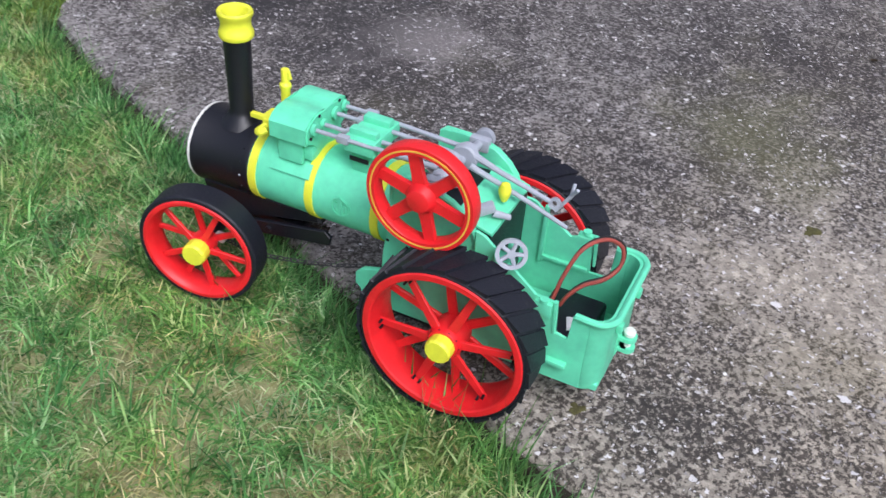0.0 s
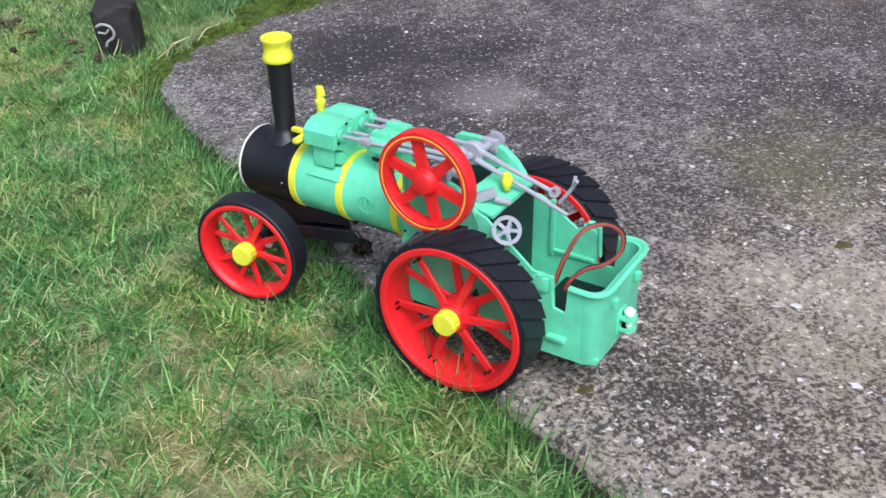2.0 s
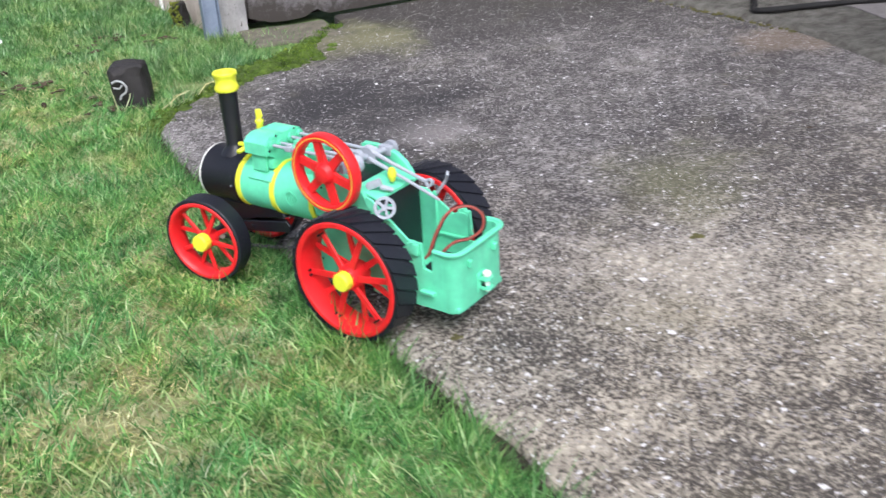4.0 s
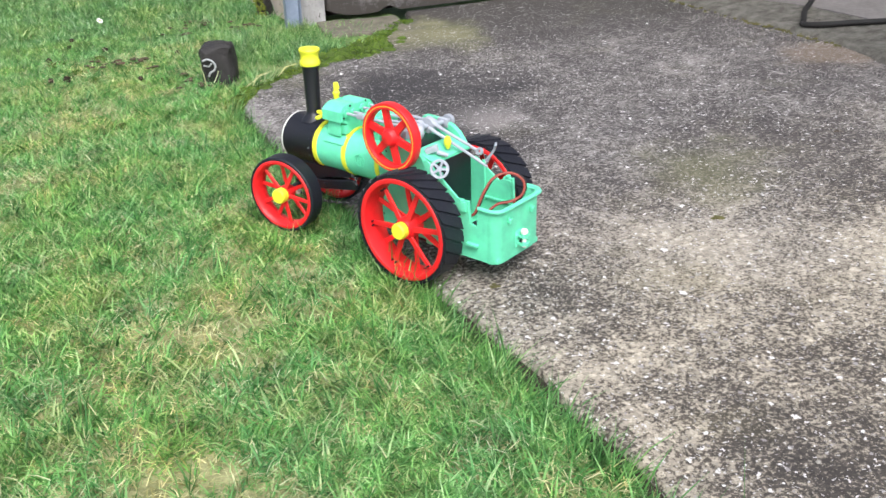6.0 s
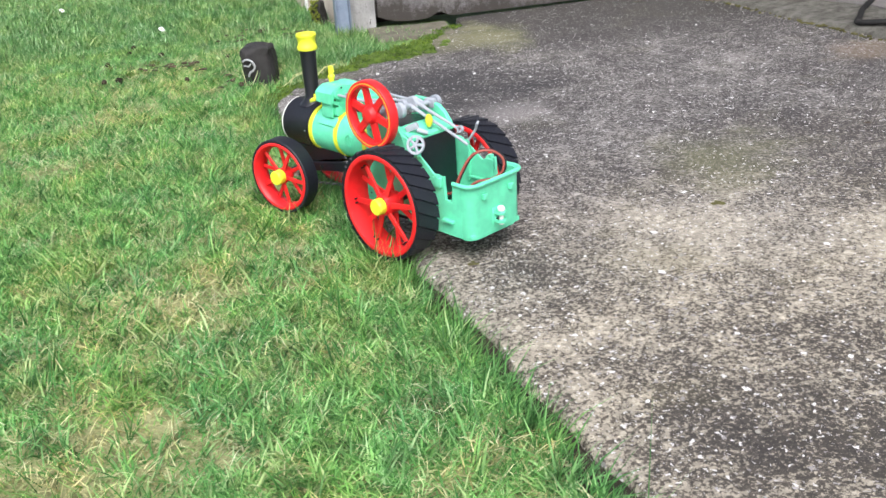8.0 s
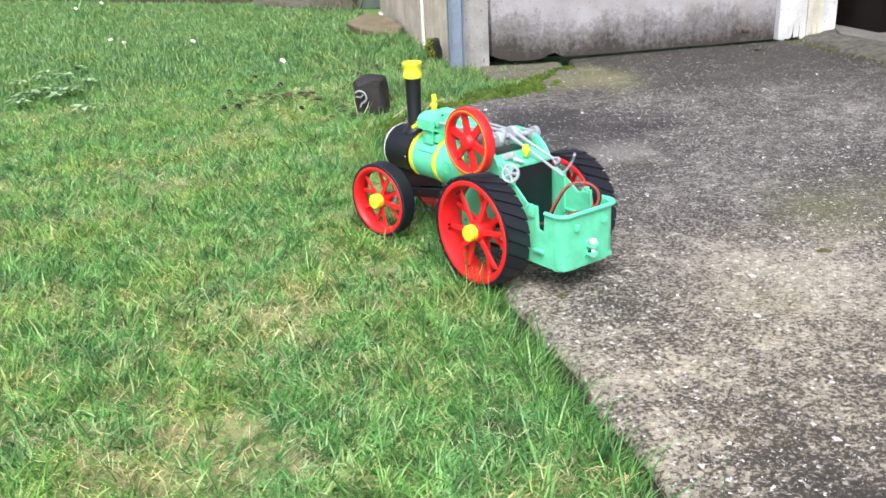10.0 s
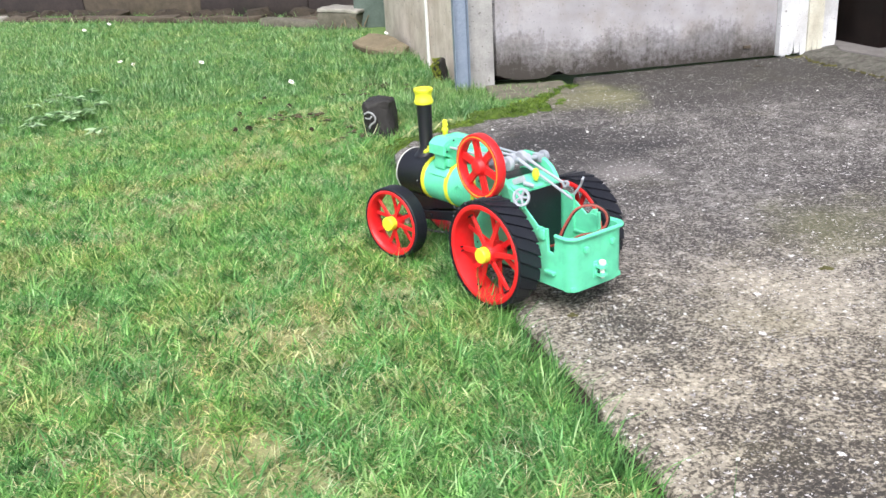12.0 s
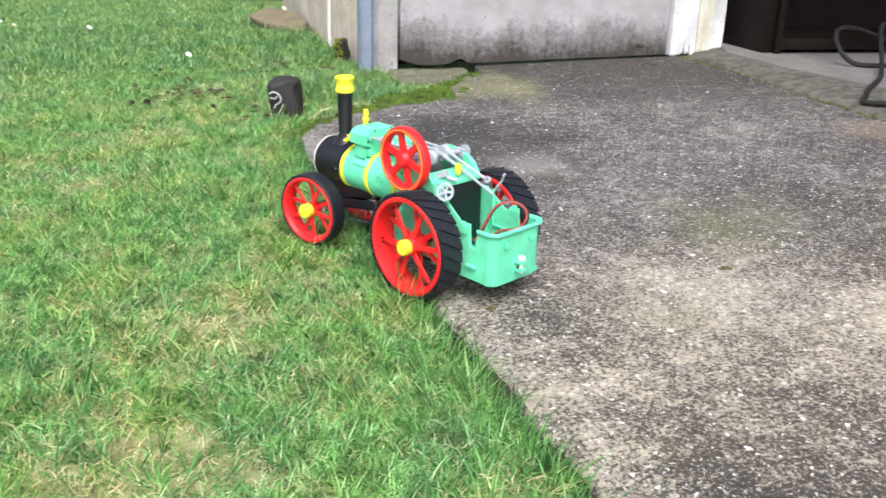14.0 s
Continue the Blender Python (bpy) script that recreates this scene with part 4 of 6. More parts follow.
        add_cyl(bm, (0.240, y, z), (0.196, y, z), 0.0028, seg=10)
        add_cyl(bm, (0.20, y, z), (x1, y * 0.8, 0.266), 0.0026, 0.0034, seg=10)
        add_box(bm, (0.192, y, z), (0.016, 0.009, 0.010), 0.002)
        part("connecting_rod", bm, GREY, eng, "silver grey connecting rod")
    # hornplates
    plate = [(0.118, 0.150), (0.122, 0.070), (0.115, 0.062), (-0.002, 0.062), (-0.002, 0.216), (0.004, 0.228), (0.016, 0.243), (0.032, 0.255), (0.052, 0.261), (0.075, 0.264), (0.104, 0.264), (0.110, 0.260), (0.111, 0.235), (0.109, 0.205)]
    for s in (1, -1):
        bm = BM()
        add_plate(bm, plate, s * 0.059, s * 0.0645, 0.0012)
        hp = part("hornplate", bm, GREEN, eng, "mint green hornplate with raised edge")
        bm = BM()
        rimline = [(0.109, 0.232), (0.109, 0.257), (0.103, 0.2625), (0.075, 0.2625), (0.052, 0.2595), (0.033, 0.2535), (0.017, 0.2415), (0.005, 0.2265), (0.0, 0.214)]
        add_tube(bm, [(x, s * 0.066, z) for x, z in rimline], 0.0027, 6)
        part("edge_rib", bm, GREEN, hp)
        # hornplate holes: their inner dark is drawn with black discs
        for x, z in ((0.112, 0.17), (0.112, 0.13), (0.112, 0.09), (0.098, 0.225), (0.080, 0.252), (0.030, 0.240)):
            bm = BM()
            add_cyl(bm, (x, s * 0.0648, z), (x, s * 0.0652, z), 0.0022, seg=8)
            part("hole_shade", bm, BLACK, hp)
        bm = BM()
        add_plate(bm, [(0.120, 0.115), (0.150, 0.105), (0.160, 0.095), (0.160, 0.078), (0.150, 0.074), (0.148, 0.058), (0.156, 0.048), (0.120, 0.046)], s * 0.050, s * 0.058, 0.0015)
        part("footstep_bracket", bm, GREEN, eng, "mint green stepped bracket under the boiler")
    bm = BM()
    add_box(bm, (0.055, 0, 0.125), (0.112, 0.112, 0.15), 0.003)
    part("firebox", bm, BLACK, eng, "black firebox between the hornplates")
    bm = BM()
    add_lathe(bm, [(0.0, 0.100), (0.047, 0.100), (0.047, 0.114), (0, 0.114)], (0, 0, bz), (1, 0, 0), 40)
    part("boiler_end", bm, BLACK, eng)
    # sloped cover and backhead
    bm = BM()
    add_plate(bm, [(0.030, 0.238), (-0.016, 0.224), (-0.016, 0.219), (0.030, 0.233)], -0.058, 0.058, 0.001)
    part("cover_plate", bm, GREEN, eng, "sloped mint green cover plate")
    bm = BM()
    add_box(bm, (-0.010, 0, 0.150), (0.010, 0.114, 0.136), 0.002)
    part("backhead", bm, BLACK, eng, "black backhead of the firebox")
    # black box put in as the dark of the gap below the crank
    bm = BM()
    add_box(bm, (0.062, 0.0, 0.218), (0.06, 0.10, 0.030), 0.002)
    part("dark_gap_fill", bm, BLACK, eng)
    # crankshaft
    bm = BM()
    add_cyl(bm, (0.056, -0.074, 0.257), (0.056, 0.095, 0.271), 0.0055, seg=14)
    crank = part("crankshaft", bm, GREY, eng, "silver grey crankshaft with eccentrics")
    for y, r, dx, dz, w in ((0.044, 0.012, 0.002, 0.002, 0.010), (0.026, 0.0155, -0.005, 0.000, 0.011), (0.006, 0.0125, 0.006, 0.004, 0.010), (-0.014, 0.0165, -0.002, 0.003, 0.012), (-0.034, 0.012, 0.004, -0.003, 0.010)):
        bm = BM()
        add_lathe(bm, [(0, y - w / 2), (r - 0.002, y - w / 2), (r, y - w / 2 + 0.002), (r, y + w / 2 - 0.002), (r - 0.002, y + w / 2), (0, y + w / 2)], (0.056 + dx, 0, 0.262 + dz), (0, 1, 0), 20)
        part("eccentric", bm, GREY, crank)
    for y in (0.062, -0.062):
        bm = BM()
        add_box(bm, (0.056, y, 0.262 + 0.08 * y), (0.026, 0.012, 0.018), 0.003)
        part("bearing", bm, GREY, crank)
    bm = BM()
    add_lathe(bm, [(0, -0.083), (0.011, -0.083), (0.013, -0.080), (0.013, -0.072), (0, -0.072)], (0.056, 0, 0.257), (0, 1, 0), 18)
    part("end_pulley", bm, GREY, crank)
    # flywheel
    fx, fy, fz, fr = 0.056, 0.094, 0.270, 0.066
    bm = BM()
    add_lathe(bm, [(fr, -0.008), (fr, 0.008), (fr - 0.001, 0.0095), (fr - 0.0105, 0.0095), (fr - 0.0115, 0.008), (fr - 0.0115, -0.008), (fr - 0.0105, -0.0095), (fr - 0.001, -0.0095)], (fx, fy, fz), (0, 1, 0), 64, closed=True)
    fly = part("flywheel", bm, RED, eng, "red six-spoked flywheel with a thin yellow line")
    for s in (1, -1):
        bm = BM()
        add_lathe(bm, [(fr - 0.0068, 0.009), (fr - 0.0068, 0.0101), (fr - 0.0048, 0.0101), (fr - 0.0048, 0.009)], (fx, fy, fz), (0, s, 0), 64, closed=True)
        part("painted_line", bm, ORANGE, fly)
    bm = BM()
    add_lathe(bm, [(0, -0.010), (0.014, -0.010), (0.018, -0.005), (0.0195, 0.0), (0.018, 0.005), (0.0135, 0.0125), (0.010, 0.014), (0, 0.014)], (fx, fy, fz), (0, 1, 0), 28)
    part("hub", bm, RED, fly)
    for k in range(6):
        bm = BM()
        pts = [(-0.0095, 0.012), (0.0095, 0.012), (0.0068, 0.028), (0.0056, fr - 0.016), (0.0072, fr - 0.010), (-0.0072, fr - 0.010), (-0.0056, fr - 0.016), (-0.0068, 0.028)]
        add_plate(bm, pts, -0.0035, 0.0035, 0.001)
        bmesh.ops.rotate(bm, cent=(0, 0, 0), matrix=pose(0, 0, 0, 0, 60 * k + 14, 0).to_3x3(), verts=bm.verts)
        bmesh.ops.translate(bm, vec=(fx, fy, fz), verts=bm.verts)
        part("spoke", bm, RED, fly)
    # rear levers
    def lever(pts, r, label, name="lever"):
        bm = BM()
        add_tube(bm, pts, r, 8)
        return part(name, bm, GREY, eng, label)
    lv = lever([(0.046, -0.012, 0.272), (0.010, -0.016, 0.257), (-0.052, -0.026, 0.232)], [0.0046, 0.0034, 0.003], "silver grey reversing lever with ring end")
    bm = BM()
    add_lathe(bm, [(0.0072, -0.003), (0.0072, 0.003), (0.0036, 0.003), (0.0036, -0.003)], (-0.058, -0.028, 0.230), (0, 1, 0.3), 18, closed=True)
    part("ring_end", bm, GREY, lv)
    lever([(0.040, 0.004, 0.266), (0.0, -0.006, 0.246), (-0.030, -0.014, 0.230), (-0.078, -0.026, 0.203)], [0.0042, 0.0032, 0.003, 0.0027], "silver grey regulator rod")
    lv = lever([(-0.052, -0.056, 0.200), (-0.064, -0.060, 0.218), (-0.069, -0.061, 0.226)], 0.0026, "small forked grey lever")
    for k in (-1, 1):
        bm = BM()
        add_tube(bm, [(-0.068, -0.061, 0.225), (-0.072 - 0.004 * k, -0.062 + 0.006 * k, 0.238)], 0.0024, 7)
        part("prong", bm, GREY, lv)
    bm = BM()
    add_box(bm, (0.004, 0.040, 0.240), (0.026, 0.012, 0.012), 0.003, pose(0, 0, 0, 0, 22, 28))
    add_cyl(bm, (-0.006, 0.036, 0.236), (-0.024, 0.026, 0.230), 0.0048, 0.0036, seg=10)
    part("pump_handle", bm, GREY, eng, "stubby grey pump handle")
    bm = BM()
    add_lathe(bm, [(0, -0.014), (0.0035, -0.013), (0.007, -0.005), (0.0078, 0.002), (0.005, 0.010), (0, 0.0125)], (-0.006, 0.004, 0.247), (0, 0, 1), 16)
    part("lubricator", bm, YELLOW, eng, "yellow egg-shaped lubricator")
    # steering wheel on its stub
    sw = Vector((-0.050, 0.083, 0.226))
    ax = Vector((-0.35, 0.88, 0.30)).normalized()
    q = ax.to_track_quat("Z", "Y").to_matrix()
    bm = BM()
    add_lathe(bm, [(0.0180, -0.0024), (0.0180, 0.0024), (0.0135, 0.0024), (0.0135, -0.0024)], sw, ax, 28, closed=True)
    st = part("steering_wheel", bm, GREY, eng, "small grey five-spoked steering wheel")
    bm = BM()
    add_lathe(bm, [(0, -0.003), (0.005, -0.003), (0.005, 0.003), (0, 0.0035)], sw, ax, 14)
    for k in range(5):
        a = 2 * math.pi * k / 5
        add_cyl(bm, sw + q @ Vector((0.003 * math.cos(a), 0.003 * math.sin(a), 0)), sw + q @ Vector((0.0145 * math.cos(a), 0.0145 * math.sin(a), 0)), 0.0026, seg=6)
    part("wheel_spider", bm, GREY, st)
    bm = BM()
    add_cyl(bm, sw, sw - ax * 0.03, 0.0035, seg=10)
    add_box(bm, (-0.036, 0.071, 0.205), (0.018, 0.012, 0.016), 0.003)
    part("steering_stub", bm, GREEN, eng)

    # tender: floor, sides with cut-outs, rounded back, flared lip
    ty, rz, tb = 0.072, 0.164, 0.058
    left = [(-0.002, tb), (-0.002, 0.232), (-0.014, 0.228), (-0.072, 0.180), (-0.080, 0.172), (-0.104, 0.172), (-0.107, 0.168), (-0.108, 0.128), (-0.127, 0.124), (-0.128, 0.160), (-0.131, rz), (-0.150, rz), (-0.150, tb)]
    right = [(-0.002, tb), (-0.002, 0.198), (-0.018, 0.198), (-0.024, 0.195), (-0.074, 0.160), (-0.084, 0.166), (-0.100, 0.166), (-0.104, 0.162), (-0.105, 0.116), (-0.132, 0.116), (-0.133, rz), (-0.150, rz), (-0.150, tb)]
    bm = BM()
    add_plate(bm, left, ty - 0.004, ty, 0.0008)
    tender = part("tender", bm, GREEN, eng, "open mint green tender with notched sides")
    bm = BM()
    add_plate(bm, right, -ty, -ty + 0.004, 0.0008)
    part("side_panel", bm, GREEN, tender)
    # rounded back wall
    bm = BM()
    outer, inner = [], []
    for cx0, cy0, a0, a1 in ((-0.150, ty - 0.022, 90, 180), (-0.150, -ty + 0.022, 180, 270)):
        for k in range(9):
            a = radians(a0 + (a1 - a0) * k / 8)
            outer.append((cx0 + 0.022 * math.cos(a), cy0 + 0.022 * math.sin(a)))
            inner.append((cx0 + 0.018 * math.cos(a), cy0 + 0.018 * math.sin(a)))
    levels = [(tb + 0.010, 0.0), (rz - 0.012, 0.0), (rz - 0.005, 0.002), (rz, 0.006)]
    grid = []
    for z, fl in levels:
        row = []
        for (x, y) in outer:
            d = Vector((x + 0.12, y * 0.9, 0)).normalized()
            row.append(bm.verts.new((x + d.x * fl, y + d.y * fl, z)))
        grid.append(row)
    low = [bm.verts.new((x * 0.96 - 0.003, y * 0.93, tb - 0.004)) for x, y in outer]
    grid.insert(0, low)
    top_in = [bm.verts.new((x, y, rz)) for x, y in inner]
    bot_in = [bm.verts.new((x, y, tb + 0.012)) for x, y in inner]
    grid += [top_in, bot_in]
    for r0, r1 in zip(grid, grid[1:]):
        for i in range(len(r0) - 1):
            bm.faces.new((r0[i], r0[i + 1], r1[i + 1], r1[i]))
    part("back_wall", bm, GREEN, tender, "rounded back wall with flared lip")
    bm = BM()
    lip = [(-0.131, ty + 0.001, rz)] + [(x - 0.004 * (x < -0.15), y * 1.03, rz) for x, y in outer] + [(-0.133, -ty - 0.001, rz)]
    add_tube(bm, lip, 0.0042, 8)
    part("lip", bm, GREEN, tender)
    bm = BM()
    add_box(bm, (-0.085, 0, tb + 0.004), (0.17, 2 * ty - 0.012, 0.010), 0.002)
    part("tender_floor", bm, GREEN, tender)
    for s in (1, -1):
        bm = BM()
        add_box(bm, (-0.118, s * (ty + 0.003), 0.088), (0.026, 0.010, 0.006), 0.0015)
        part("step", bm, GREEN, tender, "small step on the tender's side")
        bm = BM()
        add_box(bm, (-0.093, s * (ty + 0.002), 0.160), (0.022, 0.008, 0.020), 0.003)
        part("corner_boss", bm, GREEN, tender)
        bm = BM()
        add_cyl(bm, (-0.093, s * (ty + 0.002), 0.170), (-0.093, s * (ty + 0.002), 0.1735), 0.0055, seg=14)
        part("boss_cap", bm, GREEN, tender)
        bm = BM()
        add_plate(bm, [(-0.104, 0.172), (-0.108, 0.128), (-0.111, 0.128), (-0.108, 0.172)], s * (ty - 0.005), s * (ty + 0.002), 0.0005)
        part("notch_rib", bm, GREEN, tender)
        bm = BM()
        add_box(bm, (-0.176, s * 0.036, 0.138), (0.008, 0.010, 0.012), 0.002)
        part("lug_block", bm, GREEN, tender)
    bm = BM()
    add_box(bm, (-0.040, -ty + 0.006, 0.155), (0.006, 0.005, 0.085), 0.001)
    add_box(bm, (-0.070, -ty + 0.006, 0.120), (0.065, 0.005, 0.005), 0.001)
    part("stiffener", bm, GREEN, tender)
    # drawbar
    bm = BM()
    for z in (0.098, 0.082):
        add_cyl(bm, (-0.183, 0, z - 0.003), (-0.183, 0, z + 0.003), 0.010, seg=18)
        add_box(bm, (-0.176, 0, z), (0.016, 0.020, 0.006), 0.001)
    add_box(bm, (-0.171, 0, 0.090), (0.006, 0.026, 0.034), 0.002)
    hitch = part("drawbar", bm, GREEN, eng, "mint green two-plate drawbar")
    bm = BM()
    add_lathe(bm, [(0, 0.074), (0.0045, 0.074), (0.0045, 0.100), (0.007, 0.102), (0.0075, 0.107), (0.005, 0.110), (0, 0.110)], (-0.183, 0, 0), (0, 0, 1), 14)
    part("pin", bm, WHITE, hitch, "white drawbar pin")
    # battery and wires
    bm = BM()
    add_box(bm, (-0.108, 0.004, 0.084), (0.070, 0.092, 0.040), 0.008, None, 3)
    pack = part("battery_pack", bm, BLACK, eng, "black battery pack in the tender")
    bm = BM()
    add_box(bm, (-0.120, 0.020, 0.1048), (0.020, 0.024, 0.0016), 0.0005, pose(0, 0, 0, 0, 0, 20))
    part("battery_label", bm, LABEL, pack)
    for dy, mt, nm in ((0.0046, WIRE_RED, "red_wire"), (0.0, WIRE_BLACK, "black_wire")):
        bm = BM()
        w = spline([(-0.070, 0.030 + dy, 0.118), (-0.086, 0.022 + dy, 0.126), (-0.093, 0.006 + dy, 0.160), (-0.105, -0.014 + dy, 0.192), (-0.125, -0.040 + dy, 0.198), (-0.143, -0.056 + dy, 0.182), (-0.146, -0.052 + dy, 0.158), (-0.134, -0.034 + dy, 0.145), (-0.114, -0.016 + dy, 0.140), (-0.100, -0.004 + dy, 0.126), (-0.094, 0.0 + dy, 0.112)], 8)
        add_tube(bm, w, 0.0026, 8)
        part(nm, bm, mt, eng, "looped battery wire")
        bm = BM()
        w = spline([(-0.070, 0.030 + dy, 0.119), (-0.060, 0.046 + dy, 0.128), (-0.046, 0.048, 0.131 + dy), (-0.036, 0.038 - dy, 0.128), (-0.045, 0.026, 0.120)], 8)
        add_tube(bm, w, 0.0022, 8)
        part(nm, bm, mt, eng)
    # running gear
    wheel(eng, "rear_wheel", (0, 0.116, 0.110), 0.110, 0.052, 12, 0.010, True, 0, 0.036, 1)
    wheel(eng, "rear_wheel", (0, -0.116, 0.110), 0.110, 0.052, 12, 0.010, True, 0, 0.036, -1)
    hx, hy = 0.096 * math.sin(radians(STEER)), 0.096 * math.cos(radians(STEER))
    wheel(eng, "front_wheel", (0.385 - hx, hy, 0.083), 0.083, 0.036, 10, 0.008, False, STEER, 0.030, 1)
    wheel(eng, "front_wheel", (0.385 + hx, -hy, 0.083), 0.083, 0.036, 10, 0.008, False, STEER, 0.030, -1)
    bm = BM()
    add_cyl(bm, (0, -0.125, 0.110), (0, 0.125, 0.110), 0.006, seg=14)
    part("rear_axle", bm, BLACK, eng)
    bm = BM()
    q = pose(0.385, 0, 0.083, 0, 0, STEER)
    add_box(bm, (0, 0, 0), (0.016, 0.185, 0.014), 0.003)
    add_box(bm, (0, 0, 0.012), (0.026, 0.060, 0.018), 0.004)
    bmesh.ops.transform(bm, matrix=q, verts=bm.verts)
    part("front_axle", bm, BLACK, eng, "black swivelling front axle")
    bm = BM()
    add_plate(bm, [(0.412, 0.136), (0.232, 0.142), (0.226, 0.128), (0.300, 0.114), (0.346, 0.098), (0.402, 0.098)], -0.032, 0.032, 0.003)
    add_box(bm, (0.378, 0, 0.112), (0.048, 0.05, 0.022), 0.004)
    part("perch_bracket", bm, BLACK, eng, "black bracket carrying the front axle")
    bm = BM()
    add_box(bm, (0.322, 0.0, 0.092), (0.110, 0.030, 0.014), 0.003, None)
    for sy in (-1, 1):
        add_plate(bm, [(0.392, 0.074), (0.392, 0.094), (0.214, 0.128), (0.206, 0.120), (0.208, 0.108)], sy * 0.040 - 0.003, sy * 0.040 + 0.003, 0.001)
        add_cyl(bm, (0.30, sy * 0.036, 0.101), (0.30, sy * 0.047, 0.101), 0.0045, seg=10)
    part("radius_arm", bm, BLACK, eng, "black arm behind the front axle")
    for s in (1, -1):
        bm = BM()
        end = pose(0.385, 0, 0, 0, 0, STEER) @ Vector((-0.014, s * 0.074, 0.082))
        add_box(bm, end, (0.014, 0.010, 0.012), 0.002)
        part("chain_clamp", bm, WHITE, eng, "small white chain clamp")
        pts = spline([end, (0.300, s * 0.066, 0.074), (0.210, s * 0.050, 0.082), (0.125, s * 0.036, 0.104)], 10)
        bm = BM()
        for i, (a, b) in enumerate(zip(pts, pts[1:])):
            mid, d = (a + b) / 2, (b - a)
            qq = d.to_track_quat("X", "Z").to_matrix() @ Matrix.Rotation(radians(90 * (i % 2)), 3, "X")
            ring = [mid + qq @ Vector((d.length * 0.62 * math.cos(t), 0.0030 * math.sin(t), 0)) for t in [2 * math.pi * k / 10 for k in range(10)]]
            add_tube(bm, ring, 0.0009, 5, closed=True)
        part("steering_chain", bm, CHAIN, eng, "thin dark steering chain")
    bm = BM()
    add_cyl(bm, (0.118, -0.058, 0.100), (0.118, 0.058, 0.100), 0.006, seg=12)
    part("chain_roller", bm, BLACK, eng)
    eng.matrix_world = ENGINE_AT
    return eng


build_engine()

# ---------------------------------------------------------------- things in and round the lawn
def lump(bm, c, r, squash=1.0, sub=3, rough=0.25, scale=9.0, seed=0.0):
    out = bmesh.ops.create_icosphere(bm, subdivisions=sub, radius=1.0)
    for v in out["verts"]:
        k = 1 + rough * noise.noise(v.co * scale * 0.2 + Vector((seed, seed, 0))) + rough * 0.5 * noise.noise(v.co * scale * 0.6 + Vector((0, seed, seed)))
        v.co = Vector((v.co.x * r * k, v.co.y * r * k, v.co.z * r * squash * k)) + Vector(c)


def build_stump(x, y):
    st = thing("timber_block", "charred black timber block with a bent wire hook", "timber block", pose(x, y, -0.012, 0, 0, -26))
    bm = BM()
    add_box(bm, (0, 0, 0.064), (0.108, 0.092, 0.152), 0.025, None, 3)
    bmesh.ops.subdivide_edges(bm, edges=bm.edges[:], cuts=2, use_grid_fill=True)
    rough_up(bm, 0.010, 20, 2.0)
    rough_up(bm, 0.004, 90, 5.0)
    body = part("block_body", bm, TAR, st)
    bm = BM()
    hook = [(-0.050, -0.058, 0.092), (-0.030, -0.064, 0.101), (-0.008, -0.068, 0.094), (0.002, -0.068, 0.074), (-0.006, -0.066, 0.056), (-0.022, -0.063, 0.046), (-0.030, -0.060, 0.030)]
    add_tube(bm, spline([(x * 0.8 - 0.002, y, 0.02 + z * 0.8) for x, y, z in hook], 6), 0.0034, 8)
    add_tube(bm, [(-0.039, -0.060, 0.080), (-0.021, -0.066, 0.078), (-0.012, -0.068, 0.088)], 0.0028, 7)
    part("wire_ring", bm, ZINC, body, "bent pale grey wire hook")


build_stump(-0.535, 4.19)


def build_cone(x, y, r, group, rz=0.0, where="on the concrete"):
    """A fallen cone: an ovoid of overlapping scales."""
    ob = thing("fallen_cone", "dark brown fallen cone lying " + where, "cone", pose(x, y, r * 0.72, 90, 0, rz), group=group)
    bm = BM()
    lump(bm, (0, 0, 0), r * 0.72, 1.35, 2, 0.1)
    part("core", bm, CONE, ob)
    bm = BM()
    for k in range(34):
        t = (k + 0.5) / 34
        z = (2 * t - 1) * r * 1.15
        rad = math.sqrt(max(0.02, 1 - (z / (r * 1.3)) ** 2)) * r * 0.72
        a = k * 2.39996
        d = Vector((math.cos(a), math.sin(a), 0))
        s = Vector((-math.sin(a), math.cos(a), 0))
        p = d * rad + Vector((0, 0, z))
        w = r * 0.34
        v = [bm.verts.new(p - s * w), bm.verts.new(p + s * w), bm.verts.new(p + d * w * 0.8 + Vector((0, 0, w * 0.7)) + s * w * 0.5), bm.verts.new(p + d * w * 0.8 + Vector((0, 0, w * 0.7)) - s * w * 0.5)]
        bm.faces.new(v)
        u = [bm.verts.new(q.co - d * w * 0.3) for q in v]
        bm.faces.new(u[::-1])
        bm.faces.new((v[2], v[3], u[3], u[2]))
    part("husk", bm, CONE, ob, smooth=None)


for x, y, r, rz in ((-0.557, 2.955, 0.015, 30), (0.95, 2.505, 0.010, 80), (0.747, 2.39, 0.007, 10), (0.81, 2.197, 0.007, 50), (0.67, 2.19, 0.007, 120), (0.817, 2.092, 0.012, 20), (1.13, 2.78, 0.010, 70)):
    build_cone(x, y, r, "fallen cones", rz)
rng = random.Random(8)
for k in range(8):
    build_cone(rng.uniform(-1.05, -0.30), rng.uniform(4.25, 5.1), rng.uniform(0.007, 0.012), "fallen cones", rng.uniform(0, 180), "in the mossy grass")


